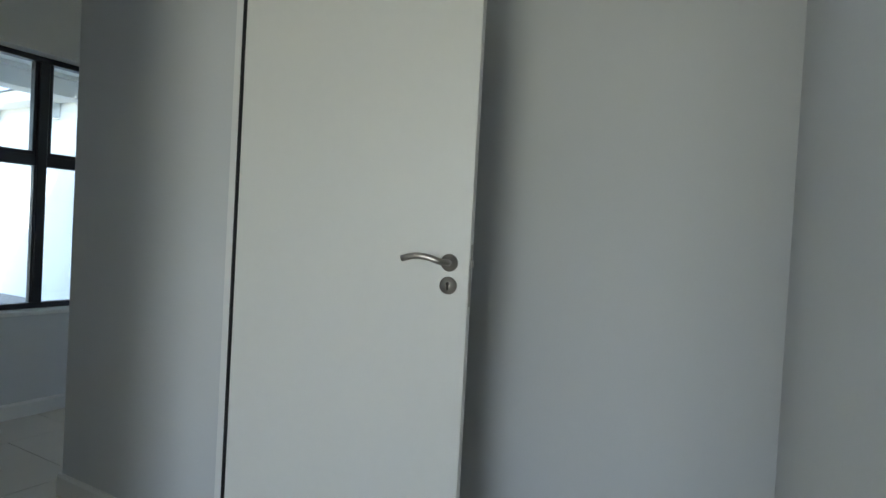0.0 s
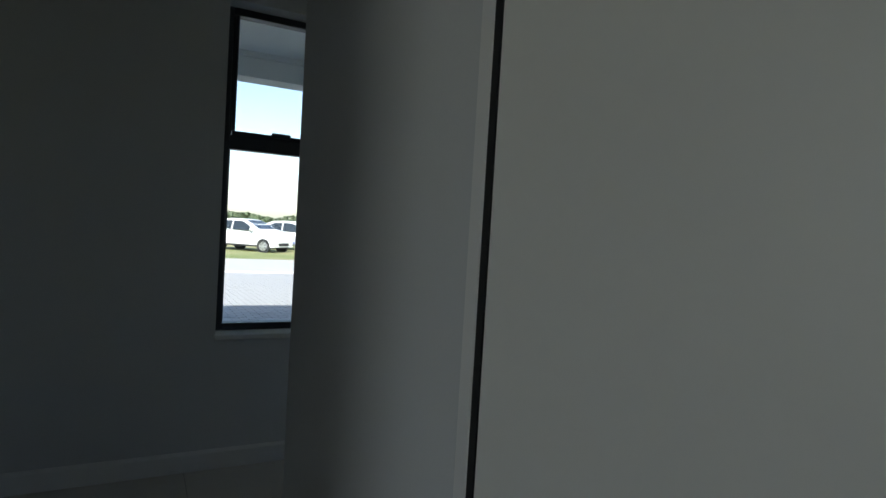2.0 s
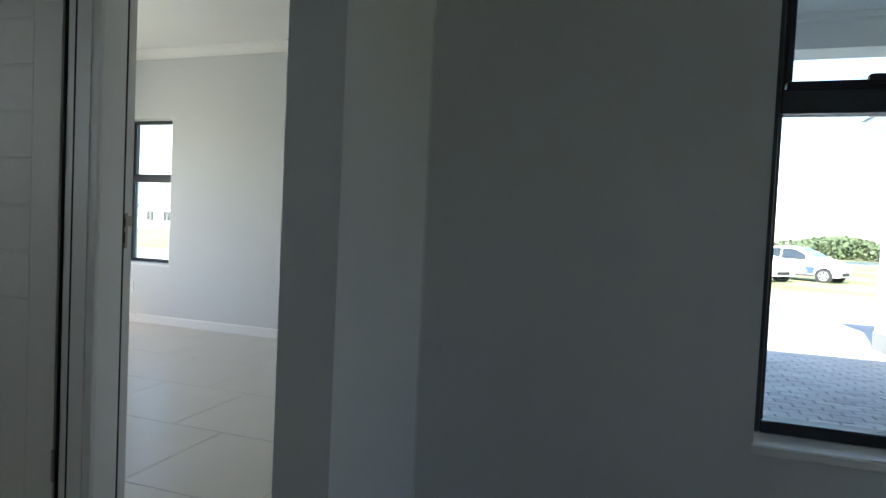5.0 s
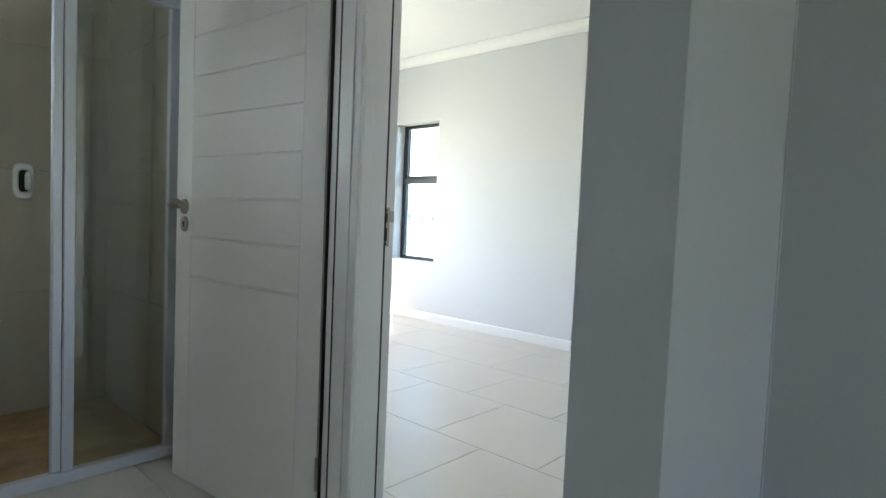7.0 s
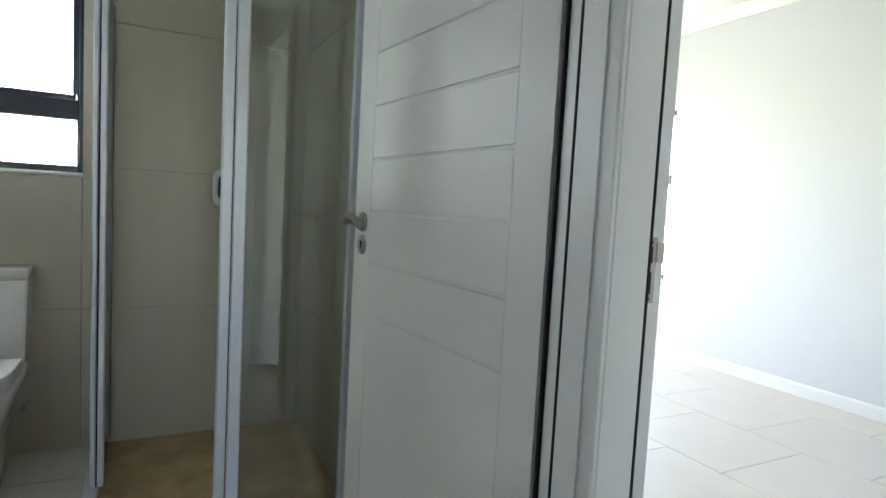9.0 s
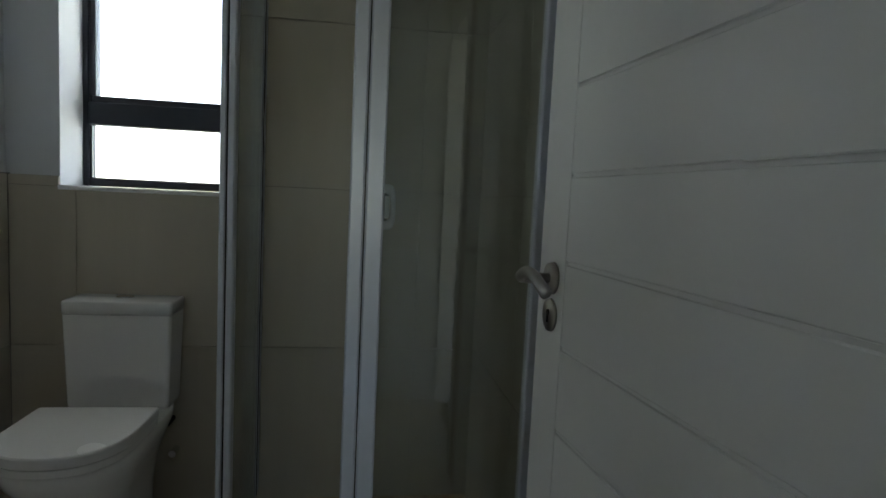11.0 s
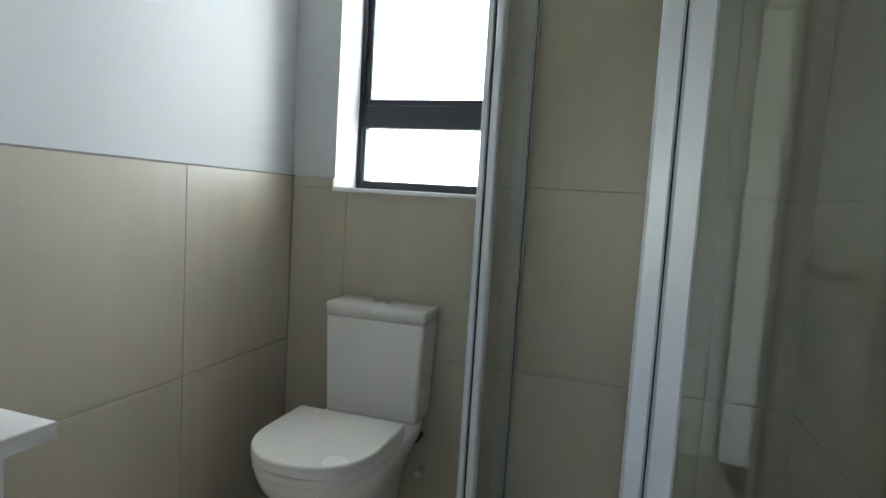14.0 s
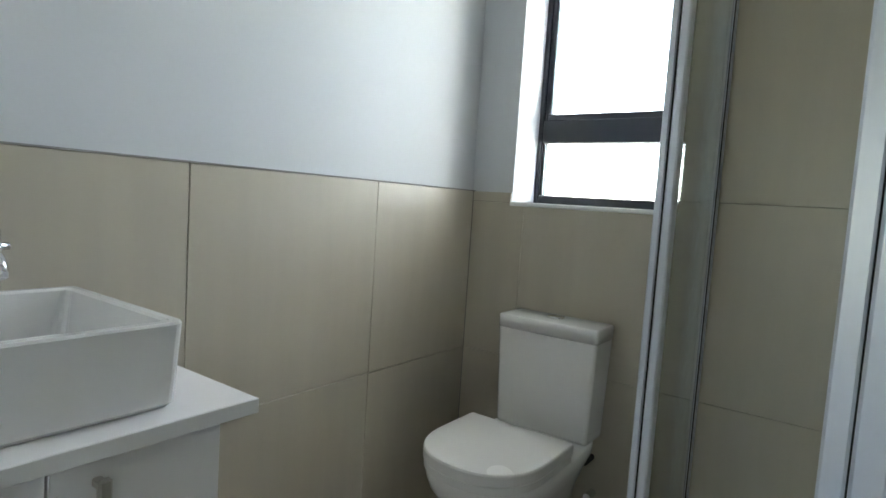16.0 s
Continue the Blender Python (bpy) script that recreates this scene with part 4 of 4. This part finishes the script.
def bushes(name, x0, x1, y0, y1, h, count, label):
    """A far belt of scrub: many small leaf clumps with an uneven skyline."""
    rng = random.Random(5)
    verts, faces = [], []
    for _ in range(count):
        x, y = rng.uniform(x0, x1), rng.uniform(y0, y1)
        top = h * (0.62 + 0.5 * noise.noise(Vector((x * 0.09, y * 0.13, 3))) + 0.25 * noise.noise(Vector((x * 0.5, y * 0.45, 7))))
        z = slope(x) + rng.random() ** 0.6 * max(top, 0.4)
        s = rng.uniform(0.1, 0.32)
        q = Euler((rng.uniform(0, 6), rng.uniform(0, 6), rng.uniform(0, 6))).to_matrix()
        k = len(verts)
        for p in ((-1, -0.6, 0), (0.2, -0.9, 0.3), (1, 0.1, -0.1), (0.3, 0.9, 0.25), (-0.8, 0.6, -0.2)):
            verts.append(Vector((x, y, z)) + q @ (Vector(p) * s))
        faces.append((k, k + 1, k + 2, k + 3, k + 4))
    me = bpy.data.meshes.new(name)
    me.from_pydata(verts, [], faces)
    me.materials.append(FOLIAGE)
    return tagged(new(name, me), label, "bushes", kind="stuff")


bushes("distant_scrub", 80, 94, -75, 30, 2.7, 26000, "belt of green coastal scrub on the skyline")

# ---- bathroom wall tiles ----
tiled_side = structure("tiling_side", [((XL, CY1, 0), (XL + 0.004, YW, 1.2))], WGROUT, "large beige porcelain wall tiles", "wall tiling")
tile_wall(tiled_side, [(CY1, 0.488), *spans(0.488, 1.108, 1.719, YW - 0.012)], spans(0.0, 0.6, 1.2), lambda u0, u1, z0, z1: ((XL + 0.002, u0, z0), (XL + 0.011, u1, z1)))
tiled_back = structure("tiling_back", [((XL, YW - 0.004, 0), (WX0, YW, 1.2)), ((WX0, YW - 0.004, 0), (WX1, YW, 1.165)), ((WX1, YW - 0.004, 0), (XR, YW, H))], WGROUT, "large beige porcelain wall tiles", "wall tiling")
back = lambda u0, u1, z0, z1: ((u0, YW - 0.011, z0), (u1, YW - 0.002, z1))
tile_wall(tiled_back, [(XL + 0.012, WX0)], [(1.165, 1.2)], back, 0.0004)
tile_wall(tiled_back, [(XL + 0.012, -1.455), (-1.455, WX1)], [(0.6, 1.165)], back)
tile_wall(tiled_back, [(XL + 0.012, -1.455), (-1.455, WX1)], [(0.0, 0.6)], back)
tile_wall(tiled_back, [(WX1, -0.855), (-0.855, -0.243), (-0.243, XR)], spans(0.0, 0.6, 1.2, 1.8, 2.4, H), back)
tiled_right = structure("tiling_shower", [((XR - 0.004, SY - 0.05, 0), (XR, YW, H)), ((XR - 0.004, CY1, 0), (XR, SY - 0.05, 1.2))], WGROUT, "large beige porcelain shower tiles", "wall tiling")
right = lambda u0, u1, z0, z1: ((XR - 0.011, u0, z0), (XR - 0.002, u1, z1))
tile_wall(tiled_right, spans(SY - 0.05, 1.65, YW - 0.012), spans(0.0, 0.6, 1.2, 1.8, 2.4, H), right)
tile_wall(tiled_right, spans(CY1, 0.65, SY - 0.05), spans(0.0, 0.6, 1.2), right)
edge_trim = structure("tile_edge_trim", [((XL + 0.0005, CY1, 1.2), (XL + 0.0125, YW, 1.2035))], PLINTH, "slim grey metal tile edge trim", "trim")
sill("sill_bathroom", (WX0 - 0.004, YW - 0.014, 1.152), (WX1 + 0.004, 2.43, 1.169), "white tile window sill over beige tiles")

# ---- floor tiles, in staggered rows ----
TILE = 0.6
ROOMS = [(-1.73, -0.96, -1.8, 0.1), (-0.96, LX, -4.2, 0.1), (BX0, BX1, BD0, BD1), (BX1, BX2, -0.75, 3.75), (XL, XR, CY1, YW), (CD0, CD1, 0.1, CY1), (-3.43, AX0, -2.4, 1.0), (AX0, -1.73, PY, AD1), (-1.73, -0.96, -4.2, -1.95)]
for x0, x1, y0, y1 in ROOMS:
    i = math.floor((x0 - 1.0) / TILE)
    while 1.0 + i * TILE < x1:
        a0, a1 = max(x0, 1.0 + i * TILE), min(x1, 1.0 + (i + 1) * TILE)
        off = 0.45 if i % 2 else 0.15
        j = math.floor((y0 - off) / TILE)
        while off + j * TILE < y1:
            b0, b1 = max(y0, off + j * TILE), min(y1, off + (j + 1) * TILE)
            if a1 - a0 > 0.01 and b1 - b0 > 0.01 and not (x1 == XR and a0 > SX and b0 > SY):
                g = 0.0014
                bm = bmesh.new()
                add_box(bm, (a0 + (g if a0 > x0 else 0), b0 + (g if b0 > y0 else 0), -0.012), (a1 - (g if a1 < x1 else 0), b1 - (g if b1 < y1 else 0), 0.0), 0.001)
                part("floor_tile", bm, FLOOR, floor)
            j += 1
        i += 1

# ---- paving blocks ----
bm = bmesh.new()
add_box(bm, (-0.0975, -0.0475, -0.05), (0.0975, 0.0475, 0.0), 0.005)
block = mesh_of("paving_block", bm, PAVER)
rng = random.Random(2)
near, rest_v, rest_f = 0, [], []
for iy in range(75):
    y = -1.0 - (iy + 0.5) * 0.2
    for ix in range(122):
        x = 0.45 + ix * 0.1 + 0.05
        yy = y + (0.1 if ix % 2 else 0)
        tilt = (rng.uniform(-0.6, 0.6), rng.uniform(-0.6, 0.6))
        if 3.2 < x < 5.7 and -3.5 < yy < -2.2 and near < 300:
            ob = new("paving_block", block)
            ob.parent = pave
            ob.matrix_world = pose(x, yy, slope(x) + 0.002 + rng.uniform(-0.002, 0.002), tilt[0], tilt[1], 90)
            near += 1
        elif yy > -4.48 or x > 7.4:
            k, z = len(rest_v), slope(x) + 0.002 + rng.uniform(-0.002, 0.002)
            for dx, dy, dz in ((-0.0475, -0.0975, -0.02), (0.0475, -0.0975, -0.02), (0.0475, 0.0975, -0.02), (-0.0475, 0.0975, -0.02), (-0.043, -0.093, 0), (0.043, -0.093, 0), (0.043, 0.093, 0), (-0.043, 0.093, 0)):
                rest_v.append((x + dx, yy + dy, z + dz))
            rest_f += [(k + 4, k + 5, k + 6, k + 7), (k, k + 1, k + 5, k + 4), (k + 1, k + 2, k + 6, k + 5), (k + 2, k + 3, k + 7, k + 6), (k + 3, k, k + 4, k + 7)]
me = bpy.data.meshes.new("paving_blocks")
me.from_pydata(rest_v, [], rest_f)
me.materials.append(PAVER)
pb = tagged(new("paving_blocks", me), "charcoal concrete paving blocks beyond the porch", kind="stuff")
pb.parent = pave
